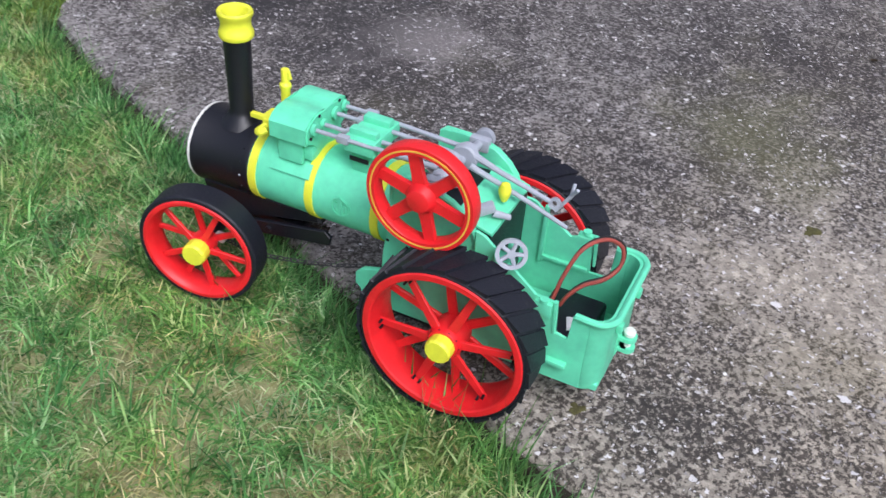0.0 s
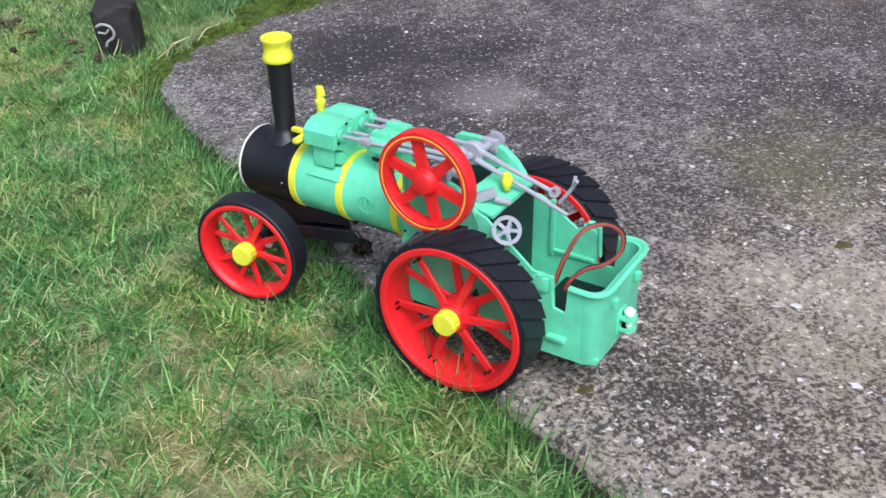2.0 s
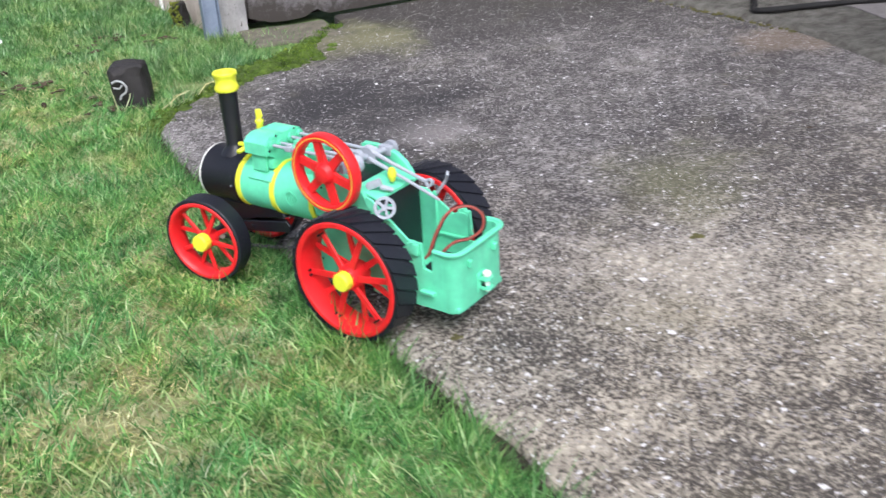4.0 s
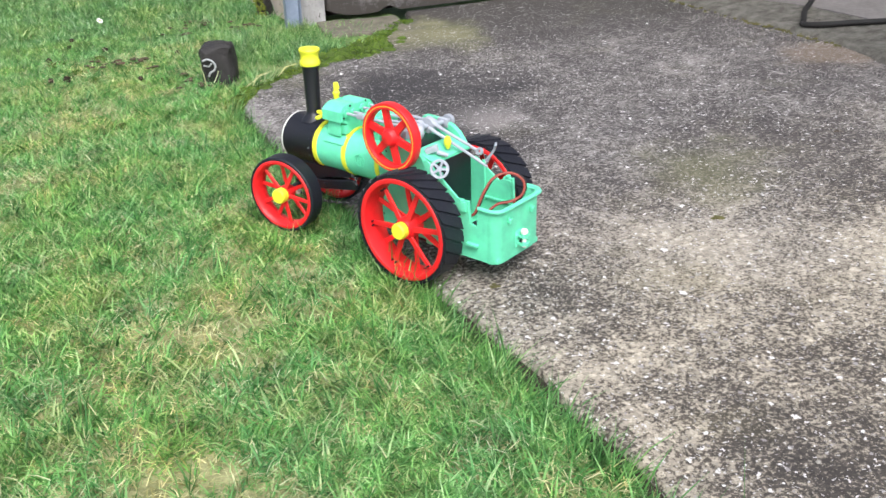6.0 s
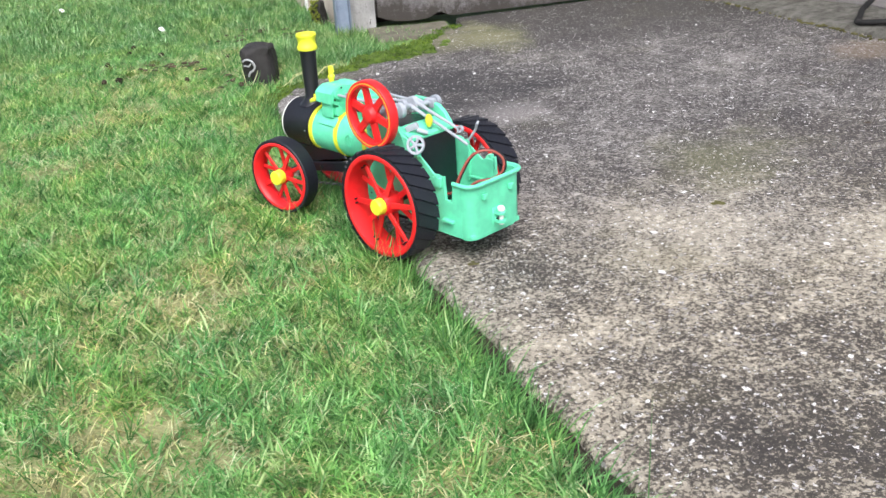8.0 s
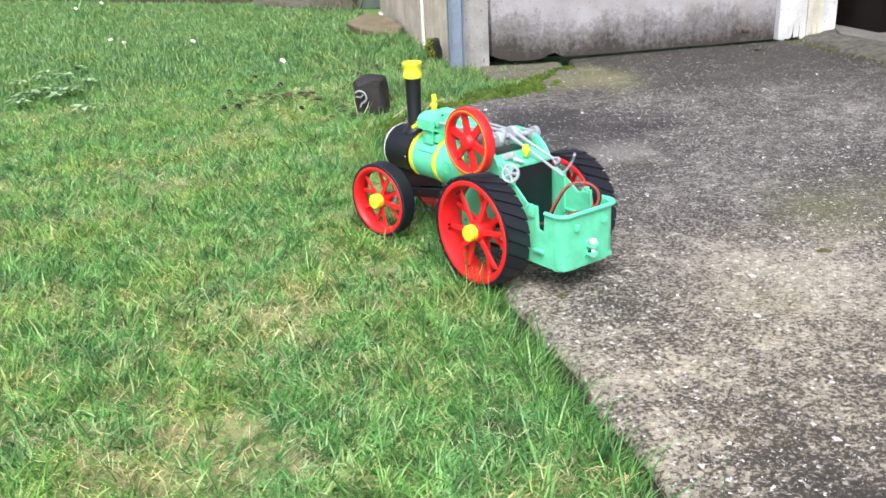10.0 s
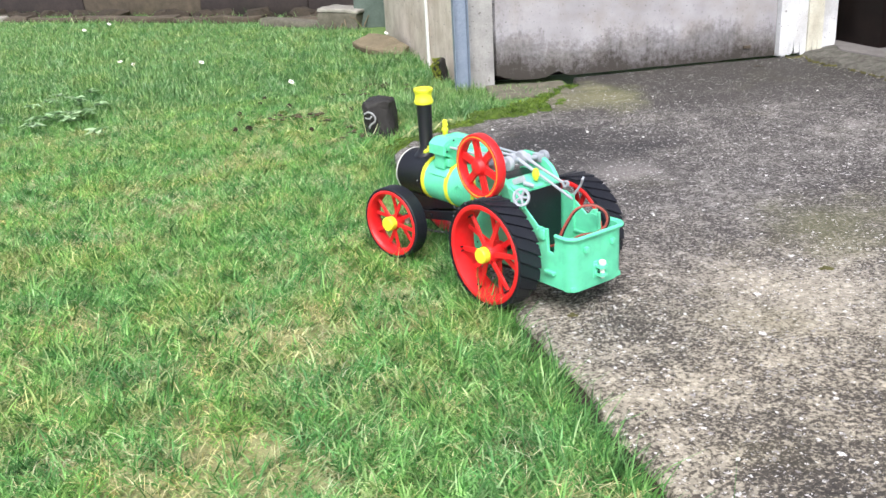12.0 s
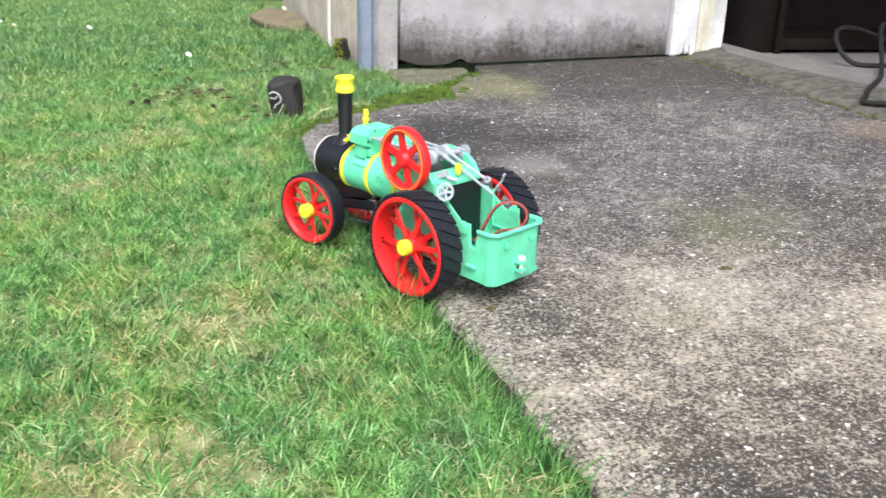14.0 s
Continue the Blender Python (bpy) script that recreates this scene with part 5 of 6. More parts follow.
def build_moss_tuft(x, y, r, label):
    bm = BM()
    rng = random.Random(int(1000 * (x + 7 * y)))
    for _ in range(14):
        a, d = rng.uniform(0, 6.28), rng.uniform(0, r * 0.7)
        lump(bm, (d * math.cos(a), d * math.sin(a), 0), r * rng.uniform(0.2, 0.45), 0.45, 2, 0.8, 12, rng.uniform(0, 9))
    solo("moss_tuft", bm, MOSS_DULL, label, "moss", pose(x, y, -0.001), group="moss tufts")


for x, y, r in ((0.22, 1.83, 0.018), (-0.312, 1.376, 0.018), (0.082, 2.51, 0.017), (-0.50, 2.482, 0.012), (-0.455, 1.403, 0.020)):
    build_moss_tuft(x, y, r, "small dull green moss tuft on the concrete")


def build_moss_bank():
    """The mossy rim where lawn, concrete and door meet."""
    bm = BM()
    rng = random.Random(5)
    mounds = []

    def mound(at, r, squash):
        lump(bm, at, r, squash, 2, 0.5, 12, rng.uniform(0, 9))
        mounds.append((at, r, squash))
    for _ in range(150):
        t = rng.random()
        i = rng.randrange(10, len(EDGE) - 2)
        (x0, y0), (x1, y1) = EDGE[i], EDGE[i + 1]
        x, y = x0 + (x1 - x0) * t, y0 + (y1 - y0) * t
        x -= abs(rng.gauss(0, 0.030)) - 0.004
        y += rng.gauss(0, 0.012)
        mound((x, y, -0.010), rng.uniform(0.012, 0.028), rng.uniform(0.4, 0.8))
    # thin seam of moss from the bank to the door's foot
    for k in range(60):
        t = rng.random()
        mound((0.10 + 0.29 * t + rng.gauss(0, 0.008), 4.36 + 0.35 * t + rng.gauss(0, 0.008), -0.006), rng.uniform(0.008, 0.018), 0.5)
    for k in range(95):
        x = rng.gauss(0.0, 0.085)
        y = 4.305 + 0.25 * x + rng.gauss(0, 0.034)
        mound((x, y, -0.012), rng.uniform(0.016, 0.036), rng.uniform(0.5, 0.9))
    for k in range(70):
        x, y = rng.uniform(-1.05, -0.10), rng.uniform(3.85, 4.85)
        if x < edge_x(y) - 0.03 and noise.noise((x * 5, y * 5, 2)) > 0.0:
            mound((x, y, -0.016), rng.uniform(0.015, 0.035), 0.6)
    solo("moss_bank", bm, MOSS, "bright and dark green moss along the path's far rim", "moss", kind="stuff")
    return mounds


MOUNDS = build_moss_bank()


def build_corner_stone():
    bm = BM()
    add_box(bm, (0, 0, 0.050), (0.050, 0.065, 0.125), 0.016, None, 3)
    bmesh.ops.subdivide_edges(bm, edges=bm.edges[:], cuts=1, use_grid_fill=True)
    rough_up(bm, 0.012, 22, 3.0)
    stone = solo("corner_stone", bm, TAR, "dark stone with yellow moss at the wall's foot", "stone", pose(-0.070, 5.13, -0.012, 4, 0, 12))
    bm = BM()
    rng = random.Random(19)
    for k in range(80):
        h = rng.uniform(0.0, 0.112)
        lump(bm, (-0.030 + rng.uniform(-0.006, 0.020) + 0.1 * max(0, h - 0.09), rng.uniform(-0.034, 0.030), h), rng.uniform(0.004, 0.009), 0.9, 1, 0.6, 14, k)
    part("moss_cushion", bm, MOSS_YELLOW, stone, "yellow-green moss")


def build_rubble():
    """Crumbs broken off the step, lying along its foot and under the jamb."""
    bm = BM()
    rng = random.Random(77)
    line = spline([(1.50, 4.80, 0), (1.60, 4.78, 0), (1.53, 4.66, 0), (1.535, 4.36, 0), (1.505, 3.98, 0), (1.505, 3.70, 0), (1.48, 3.42, 0)], 30)
    for k in range(240):
        p = line[rng.randrange(len(line))]
        r = rng.uniform(0.002, 0.0045) if rng.random() < 0.85 else rng.uniform(0.005, 0.010)
        lump(bm, (p.x + rng.gauss(0.03, 0.050), p.y + rng.gauss(0, 0.012), 0.001), r, 0.55, 1, 0.5, 9, k)
    line_moss = BM()
    for k in range(200):
        p = line[rng.randrange(len(line))]
        lump(line_moss, (p.x + rng.gauss(0.018, 0.012), p.y + rng.gauss(0, 0.012), 0.002), rng.uniform(0.004, 0.011), 0.5, 1, 0.6, 12, k)
    solo("moss_line", line_moss, MOSS_DULL, "dull moss growing along the step's foot", "moss", kind="stuff")
    solo("rubble", bm, CRUMB, "pale concrete crumbs lying along the step's foot", "rubble", kind="stuff")
    bm = BM()
    for cx, cy in ((-0.706, 4.593), (-0.463, 4.97), (-0.371, 5.124), (-0.867, 4.646), (-0.217, 4.933), (-0.62, 4.20)):
        for k in range(9):
            lump(bm, (cx + rng.gauss(0, 0.045), cy + rng.gauss(0, 0.05), 0.006), rng.uniform(0.008, 0.020), 0.25, 1, 0.8, 16, k)
    solo("leaf_litter", bm, DEAD_LEAF, "brown scraps of dead leaf lying in the grass", "leaf litter", kind="stuff")


def build_dead_leaf(x, y, L, rz, label):
    bm = heart_leaf(1.0, 0.35, x * 7 + y)
    solo("dead_leaf", bm, DEAD_LEAF, label, "leaf", pose(x, y, 0.004, 0, 0, rz) @ Matrix.Diagonal((L, L * 0.45, L * 0.4, 1)), group="dead leaves on the path")


bm = BM()
add_box(bm, (0, 0, 0.0015), (0.016, 0.006, 0.0020), 0.0008)
add_box(bm, (0.005, 0.003, 0.0024), (0.008, 0.004, 0.0016), 0.0006, pose(0, 0, 0, 0, 8, 35))
solo("plastic_chip", bm, CHIP, "broken red plastic chip on the concrete", "chip", pose(-0.502, 1.446, 0.0012, 0, 0, -50))


def build_pebbles():
    rng = random.Random(11)
    for k in range(46):
        x, y = rng.uniform(-0.5, 1.2), rng.uniform(1.1, 4.2)
        if x < edge_x(y) + 0.06:
            continue
        bm = BM()
        lump(bm, (0, 0, 0), rng.uniform(0.0025, 0.0055), 0.6, 1, 0.4, 9, k)
        solo("pebble", bm, PETAL if k % 3 else CORK, "small pale stone loose on the concrete", "pebble", pose(x, y, 0.0025, 0, 0, rng.uniform(0, 360)), group="loose pebbles")


build_pebbles()


def build_daisy(x, y, h, tilt):
    d = thing("daisy", "white daisy standing in the grass", "flower", pose(x, y, -0.012, 28 + tilt * 0.5, tilt * 0.4, 20), group="daisies in the lawn")
    bm = BM()
    add_tube(bm, [(0, 0, 0), (0.002, 0, h * 0.5), (0, 0.002, h)], 0.0012, 6)
    part("stem", bm, GRASS_EDGE, d)
    bm = BM()
    for k in range(14):
        a = 2 * math.pi * k / 14
        q = Matrix.Rotation(a, 3, "Z")
        pts = [(0.003, -0.0012, 0), (0.009, -0.0024, 0.001), (0.014, -0.001, 0.0), (0.014, 0.001, 0.0), (0.009, 0.0024, 0.001), (0.003, 0.0012, 0)]
        up = [bm.verts.new(q @ Vector(p) + Vector((0, 0.002, h))) for p in pts]
        dn = [bm.verts.new(v.co - Vector((0, 0, 0.0006))) for v in up]
        bm.faces.new(up)
        bm.faces.new(dn[::-1])
    part("petals", bm, PETAL, d, "ring of white petals", smooth=None)
    bm = BM()
    lump(bm, (0, 0.002, h + 0.0008), 0.0042, 0.6, 2, 0.1)
    part("eye", bm, PETAL_EYE, d, "yellow flower eye")


for x, y, h, tl in ((-0.765, 5.23, 0.07, 20), (-1.885, 8.07, 0.08, 10), (-1.75, 8.37, 0.09, 25), (-1.55, 6.5, 0.04, -20), (-1.13, 6.18, 0.05, 15), (-1.49, 6.42, 0.035, 30), (-0.09, 6.42, 0.10, 12)):
    build_daisy(x, y, h, tl)


def build_rocks():
    bm = BM()
    add_plate(bm, [(-0.25, -0.085), (-0.20, 0.06), (-0.06, 0.10), (0.13, 0.085), (0.25, 0.03), (0.20, -0.06), (0.02, -0.095), (-0.14, -0.105)], -0.020, 0.020, 0.008)
    bmesh.ops.rotate(bm, cent=(0, 0, 0), matrix=Matrix.Rotation(math.pi / 2, 3, "X"), verts=bm.verts)
    bmesh.ops.translate(bm, vec=(0, 0, 0.03), verts=bm.verts)
    bmesh.ops.subdivide_edges(bm, edges=bm.edges[:], cuts=2, use_grid_fill=True)
    rough_up(bm, 0.016, 7, 1.0)
    rough_up(bm, 0.004, 40, 3.0)
    solo("stone_slab", bm, ROCK, "flat brown stone slab lying tilted by the wall", "stone slab", pose(-0.145, 6.13, 0.004, 9, 4, -70))


build_rocks()


def build_border():
    """Old edging of timbers and blocks at the lawn's far end, stacked sleepers behind."""
    rng = random.Random(3)
    a, b = Vector((0.05, 7.62, 0)), Vector((-6.25, 12.92, 0))
    d = (b - a).normalized()
    ang = math.degrees(math.atan2(d.y, d.x))
    s, k = 0.0, 0
    while s < (b - a).length:
        ln = rng.uniform(0.45, 0.9) if k % 3 else 0.3
        p = a + d * (s + ln / 2)
        bm = BM()
        add_box(bm, (0, 0, 0.020), (ln - 0.02, 0.10, 0.050), 0.014, None, 2)
        bmesh.ops.subdivide_edges(bm, edges=bm.edges[:], cuts=2, use_grid_fill=True)
        rough_up(bm, 0.022, 9, k * 1.7)
        mt, lb = ((TIMBER, "weathered brown timber edging the lawn"), (CORK, "pale concrete block edging the lawn"))[k % 5 == 2 and k > 2]
        solo("edging", bm, mt, lb, "edging", pose(p.x, p.y, -0.012, 0, rng.uniform(-2, 2), ang + rng.uniform(-3, 3)), group="lawn edging")
        s += ln
        k += 1
    wall = thing("sleeper_wall", "dark weathered timber sleepers stacked behind the lawn", "retaining wall", pose(a.x, a.y, 0))
    n = Vector((-d.y, d.x, 0))
    off = -n * 0.45 if n.y < 0 else n * 0.45
    for row in range(5):
        s = -0.5 - 0.35 * (row % 2)
        while s < (b - a).length + 0.9:
            ln = rng.uniform(0.8, 1.5)
            bm = BM()
            add_box(bm, (0, 0, 0), (ln - 0.015, 0.10, 0.185), 0.014, None, 2)
            bmesh.ops.subdivide_edges(bm, edges=bm.edges[:], cuts=1, use_grid_fill=True)
            rough_up(bm, 0.020, 7, row * 3.1 + s)
            o = part("sleeper", bm, FENCE if rng.random() < 0.8 else TIMBER, wall)
            p = d * (s + ln / 2) + off * (1 + 0.06 * row + rng.uniform(-0.03, 0.03))
            o.matrix_local = pose(p.x, p.y, 0.075 + 0.186 * row, 0, rng.uniform(-0.5, 0.5), ang)
            s += ln
    bm = BM()
    for i in range(40):
        p = a + d * rng.uniform(0, 6.0) + off * rng.uniform(0.3, 0.8)
        lump(bm, (p.x, p.y, -0.01), rng.uniform(0.08, 0.16), 0.6, 2, 0.5, 9, i)
    solo("border_soil", bm, EARTH, "dark earth heaped behind the edging", "soil", kind="stuff")
    for i in range(9):
        bm = BM()
        p = Vector((-0.05 + rng.uniform(-0.25, 0.12), 7.42 + rng.uniform(-0.1, 0.1), 0.0))
        q = p + Vector((rng.uniform(-0.2, 0.2), rng.uniform(-0.1, 0.1), rng.uniform(0.03, 0.12)))
        add_tube(bm, [p, (p + q) / 2 + Vector((0, 0, 0.02)), q], [0.004, 0.003, 0.0015], 6)
        solo("twig", bm, TWIG, "dry brown twig at the lawn's far end", "twig", group="dry twigs")


build_border()


def build_wall_end():
    """A pale block and a green-grey board left against the garage's far corner."""
    bm = BM()
    add_box(bm, (0, 0, 0.052), (0.30, 0.25, 0.125), 0.014, None, 2)
    bmesh.ops.subdivide_edges(bm, edges=bm.edges[:], cuts=2, use_grid_fill=True)
    rough_up(bm, 0.014, 9, 4.0)
    block = solo("concrete_block", bm, DARK_BLOCK, "concrete block with a pale top by the garage corner", "concrete block", pose(-0.12, 7.52, -0.012, 0, 3, -36))
    # mossy dark body; the light on its top is put into a paler cap
    bm = BM()
    add_box(bm, (0, 0, 0.122), (0.31, 0.26, 0.024), 0.008, None, 2)
    bmesh.ops.subdivide_edges(bm, edges=bm.edges[:], cuts=2, use_grid_fill=True)
    rough_up(bm, 0.010, 12, 2.0)
    part("cap", bm, CORK, block, "top made pale as if lit")
    bm = BM()
    add_box(bm, (0, 0, 0.020), (0.62, 0.10, 0.080), 0.016, None, 2)
    bmesh.ops.subdivide_edges(bm, edges=bm.edges[:], cuts=2, use_grid_fill=True)
    rough_up(bm, 0.012, 9, 6.0)
    solo("kerb_stone", bm, DARK_BLOCK, "short grey kerb stone sunk in the grass", "kerb stone", pose(-0.43, 7.79, -0.020, 0, 2, -49))
    bm = BM()
    add_box(bm, (0, 0, 0.31), (0.22, 0.028, 0.62), 0.004)
    solo("board", bm, GREENISH, "weathered green-grey board leaning by the garage corner", "board", pose(0.03, 7.38, -0.012, -9, 0, -20))


build_wall_end()

# dry stalks round the charred block
rng = random.Random(21)
for i in range(6):
    bm = BM()
    p = Vector((-0.50 + rng.uniform(-0.13, 0.14), 4.11 + rng.uniform(-0.06, 0.05), 0.0))
    q = p + Vector((rng.uniform(-0.10, 0.10), rng.uniform(-0.05, 0.05), rng.uniform(0.03, 0.13)))
    add_tube(bm, [p, (p + q) / 2 + Vector((rng.uniform(-0.015, 0.015), 0, 0.012)), q], [0.0016, 0.0013, 0.0008], 6)
    solo("dry_stalk", bm, STRAW, "thin dry straw stalk beside the charred block", "stalk", group="dry stalks")


def heart_leaf(L, cup, seed):
    """A broad heart-shaped leaf with a folded midrib and wavy rim, along +x."""
    bm = BM()
    nu, nv = 9, 8
    grid = []
    for i in range(nu + 1):
        u = i / nu
        half = 0.52 * (math.sin(math.pi * min(1, u * 0.93 + 0.07) ** 0.62)) * (1 - 0.15 * u)
        row = []
        for j in range(nv + 1):
            w = 2 * j / nv - 1
            x = u - 0.16 * abs(w) ** 1.5 * (1 - u) ** 2
            y = w * half
            z = 0.16 * abs(w) * half - cup * u * u * 0.5 + 0.03 * math.sin(6 * w + seed) * u + 0.02 * math.cos(9 * u + seed) * abs(w) - 0.012 * math.cos(w * 9) 
            row.append(bm.verts.new((x * L, y * L, z * L)))
        grid.append(row)
    for a, b in zip(grid, grid[1:]):
        for j in range(nv):
            bm.faces.new((a[j], a[j + 1], b[j + 1], b[j]))
    bmesh.ops.solidify(bm, geom=bm.faces[:], thickness=0.0012)
    return bm


def build_bed():
    """The planted bed at the path's other side: earth, broad-leaved plants, a pale rosette, dry stems."""
    rng = random.Random(21)
    bm = BM()
    pts = [(0.91, 2.31), (0.90, 2.15), (0.70, 1.95), (0.66, 1.60), (0.70, 1.30), (1.0, 0.5), (1.6, 0.2), (2.6, 0.4), (2.6, 2.60), (1.62, 2.61), (1.36, 2.62), (1.26, 2.84), (1.18, 2.65), (1.12, 2.53)]
    vs = [bm.verts.new((x, y, 0.012)) for x, y in pts]
    lo = [bm.verts.new((x, y, -0.03)) for x, y in pts]
    bm.faces.new(vs)
    for i in range(len(pts)):
        j = (i + 1) % len(pts)
        bm.faces.new((lo[i], lo[j], vs[j], vs[i]))
    for i in range(70):
        lump(bm, (rng.uniform(0.95, 1.5), rng.uniform(1.95, 2.45), 0.008), rng.uniform(0.012, 0.04), 0.6, 2, 0.5, 9, i)
    solo("bed_soil", bm, EARTH, "dark crumbly earth of the planted bed", "soil", kind="structure")
    kinds = [mesh_of(heart_leaf(1.0, c, s), "leaf", LEAF, 60) for c, s in ((0.5, 0.0), (0.9, 2.0), (0.3, 4.0))]
    for px, py, n, spread in ((0.80, 1.84, 26, 0.20), (0.78, 1.56, 32, 0.24), (0.84, 1.26, 32, 0.26), (1.12, 1.72, 26, 0.26), (1.20, 1.34, 26, 0.26)):
        plant = thing("leafy_plant", "broad-leaved green plant sprawling over the path's rim", "plant", pose(px, py, 0.01), group="bed plants")
        for i in range(n):
            a = rng.uniform(0, 6.28)
            r = spread * math.sqrt(rng.random())
            L = rng.uniform(0.08, 0.17)
            z = 0.05 + 0.16 * rng.random() * (1 - r / spread * 0.6)
            bm = BM()
            add_tube(bm, [(0.02 * math.cos(a), 0.02 * math.sin(a), 0), (r * 0.6 * math.cos(a), r * 0.6 * math.sin(a), z * 0.8), (r * math.cos(a), r * math.sin(a), z)], 0.0025, 5)
            stalk = part("stalk", bm, LEAF, plant)
            o = new("leaf", kinds[i % 3])
            o.parent = stalk
            o.matrix_local = Matrix.Translation((r * math.cos(a), r * math.sin(a), z)) @ pose(0, 0, 0, rng.uniform(-25, 25), rng.uniform(5, 45), math.degrees(a) + rng.uniform(-35, 35)) @ Matrix.Diagonal((L, L, L, 1))
    ros = thing("rosette_plant", "pale blue-green rosette plant in the bed", "plant", pose(1.02, 2.20, 0.02))
    me = mesh_of(heart_leaf(1.0, -0.6, 1.0), "leaf", SUCCULENT, 60)
    for k in range(5):
        ox, oy = 0.07 * math.cos(k * 1.26), 0.07 * math.sin(k * 1.26)
        for i in range(15):
            o = new("leaf", me)
            o.parent = ros
            L = 0.025 + 0.025 * (i / 15)
            o.matrix_local = Matrix.Translation((ox, oy, 0.05 - 0.0015 * i)) @ pose(0, 0, 0, 0, -62 + 3.6 * i, i * 137.5) @ Matrix.Diagonal((L, L * 0.8, L, 1))
    for i in range(5):
        bm = BM()
        x, y = ((0.925, 2.30), (1.0, 2.26), (1.10, 2.32), (1.3, 2.2), (1.2, 2.4))[i]
        add_tube(bm, spline([(x, y, 0.0), (x + rng.uniform(-0.05, 0.05), y, 0.2), (x + rng.uniform(-0.08, 0.08), y + 0.03, 0.5)], 5), 0.006, 7)
        solo("dry_plant", bm, TWIG, "dry brown plant stem in the bed", "stem", group="dry stems")


build_bed()



build_corner_stone()
build_rubble()
for x, y, L, rz in ((1.259, 4.663, 0.050, 10), (0.866, 3.156, 0.022, 40), (0.943, 3.111, 0.016, 120), (0.74, 2.776, 0.024, -20)):
    build_dead_leaf(x, y, L, rz, "dark dead leaf lying on the concrete")


def build_weeds():
    """Flat rosettes of broad leaves growing in the turf."""
    rng = random.Random(33)
    kinds = [mesh_of(heart_leaf(1.0, k, s), "leaf", WEED, 60) for k, s in ((0.3, 1.0), (0.6, 3.0))]
    for i in range(22):
        x, y = rng.gauss(-1.77, 0.13), rng.gauss(4.98, 0.30)
        weed = thing("weed", "flat rosette of pale green leaves in the lawn", "weed", pose(x, y, 0.012), group="weeds in the lawn")
        for j in range(9):
            a = j * 40 + rng.uniform(-12, 12)
            L = rng.uniform(0.03, 0.055)
            o = new("leaf", kinds[j % 2])
            o.parent = weed
            o.matrix_local = pose(0, 0, 0.010 + 0.0015 * j, rng.uniform(-14, 14), rng.uniform(-24, -2), a) @ Matrix.Diagonal((L, L * 0.6, L, 1))


build_weeds()

# ---------------------------------------------------------------- grass
def blades(name, base, height, width, lean, material, label):
    """Tapered, bent blades: base (n, 3), the rest one value a blade."""
    n = len(base)
    az = np.random.uniform(0, 2 * math.pi, n)
    lz = np.random.uniform(0, 2 * math.pi, n) if lean.ndim == 1 else lean[:, 1]
    amt = lean if lean.ndim == 1 else lean[:, 0]
    side = np.stack([np.cos(az), np.sin(az), np.zeros(n)], 1) * (width / 2)[:, None]
    go = np.stack([np.cos(lz), np.sin(lz), np.zeros(n)], 1)
    up = np.array([0, 0, 1.0])
    mid = base + (up * (height * 0.55 * np.cos(amt * 0.72))[:, None]) + go * (height * 0.55 * np.sin(amt * 0.72))[:, None]
    tip = mid + up * (height * 0.45 * np.cos(amt))[:, None] + go * (height * 0.45 * np.sin(amt))[:, None]
    v = np.stack([base - side, base + side, mid + side * 0.8, mid - side * 0.8, tip], 1).reshape(-1, 3)
    k = np.arange(n)[:, None] * 5
    loops = (k + np.array([[0, 1, 2, 3, 3, 2, 4]])).ravel()
    starts = (np.arange(n)[:, None] * 7 + np.array([[0, 4]])).ravel()
    me = bpy.data.meshes.new(name)
    me.vertices.add(len(v))
    me.vertices.foreach_set("co", v.astype(np.float32).ravel())
    me.loops.add(len(loops))
    me.loops.foreach_set("vertex_index", loops.astype(np.int32))
    me.polygons.add(len(starts))
    me.polygons.foreach_set("loop_start", starts.astype(np.int32))
    me.update(calc_edges=True)
    me.materials.append(material)
    me.shade_smooth()
    return tagged(new(name, me), label, "grass", kind="stuff")


def field(x, y, s, seed):
    """A cheap smooth random field for arrays."""
    out = np.zeros_like(x)
    for k in range(4):
        a = seed * 1.7 + k * 2.1
        out += np.sin(s * (1 + 0.6 * k) * (x * math.cos(a) + y * math.sin(a)) + a * 5) * np.cos(s * (0.8 + 0.5 * k) * (y * math.cos(a * 1.3) - x * math.sin(a * 1.3)) + a * 3)
    return out / 4


ex = np.array([p[0] for p in EDGE])
ey = np.array([p[1] for p in EDGE])


def lawn_points(n, x0, x1, y0, y1, gap):
    x, y = np.random.uniform(x0, x1, n), np.random.uniform(y0, y1, n)
    lim = np.where(y < ey[-1], np.interp(y, ey, ex), -0.03)
    keep = x < lim - gap
    return x[keep], y[keep]


def worn(x, y):
    """Where the turf is thin: scattered patches, and one trodden place beside the path."""
    return 0.55 * field(x, y, 9.0, 1.0) + 0.55 * field(x, y, 24.0, 4.0) + 0.70 * field(x, y, 47.0, 2.0) + 0.22 * np.exp(-((x + 0.80) ** 2 + (y - 1.70) ** 2) / 0.07) + 0.20 * np.exp(-((x + 1.27) ** 2 + (y - 2.13) ** 2) / 0.02)


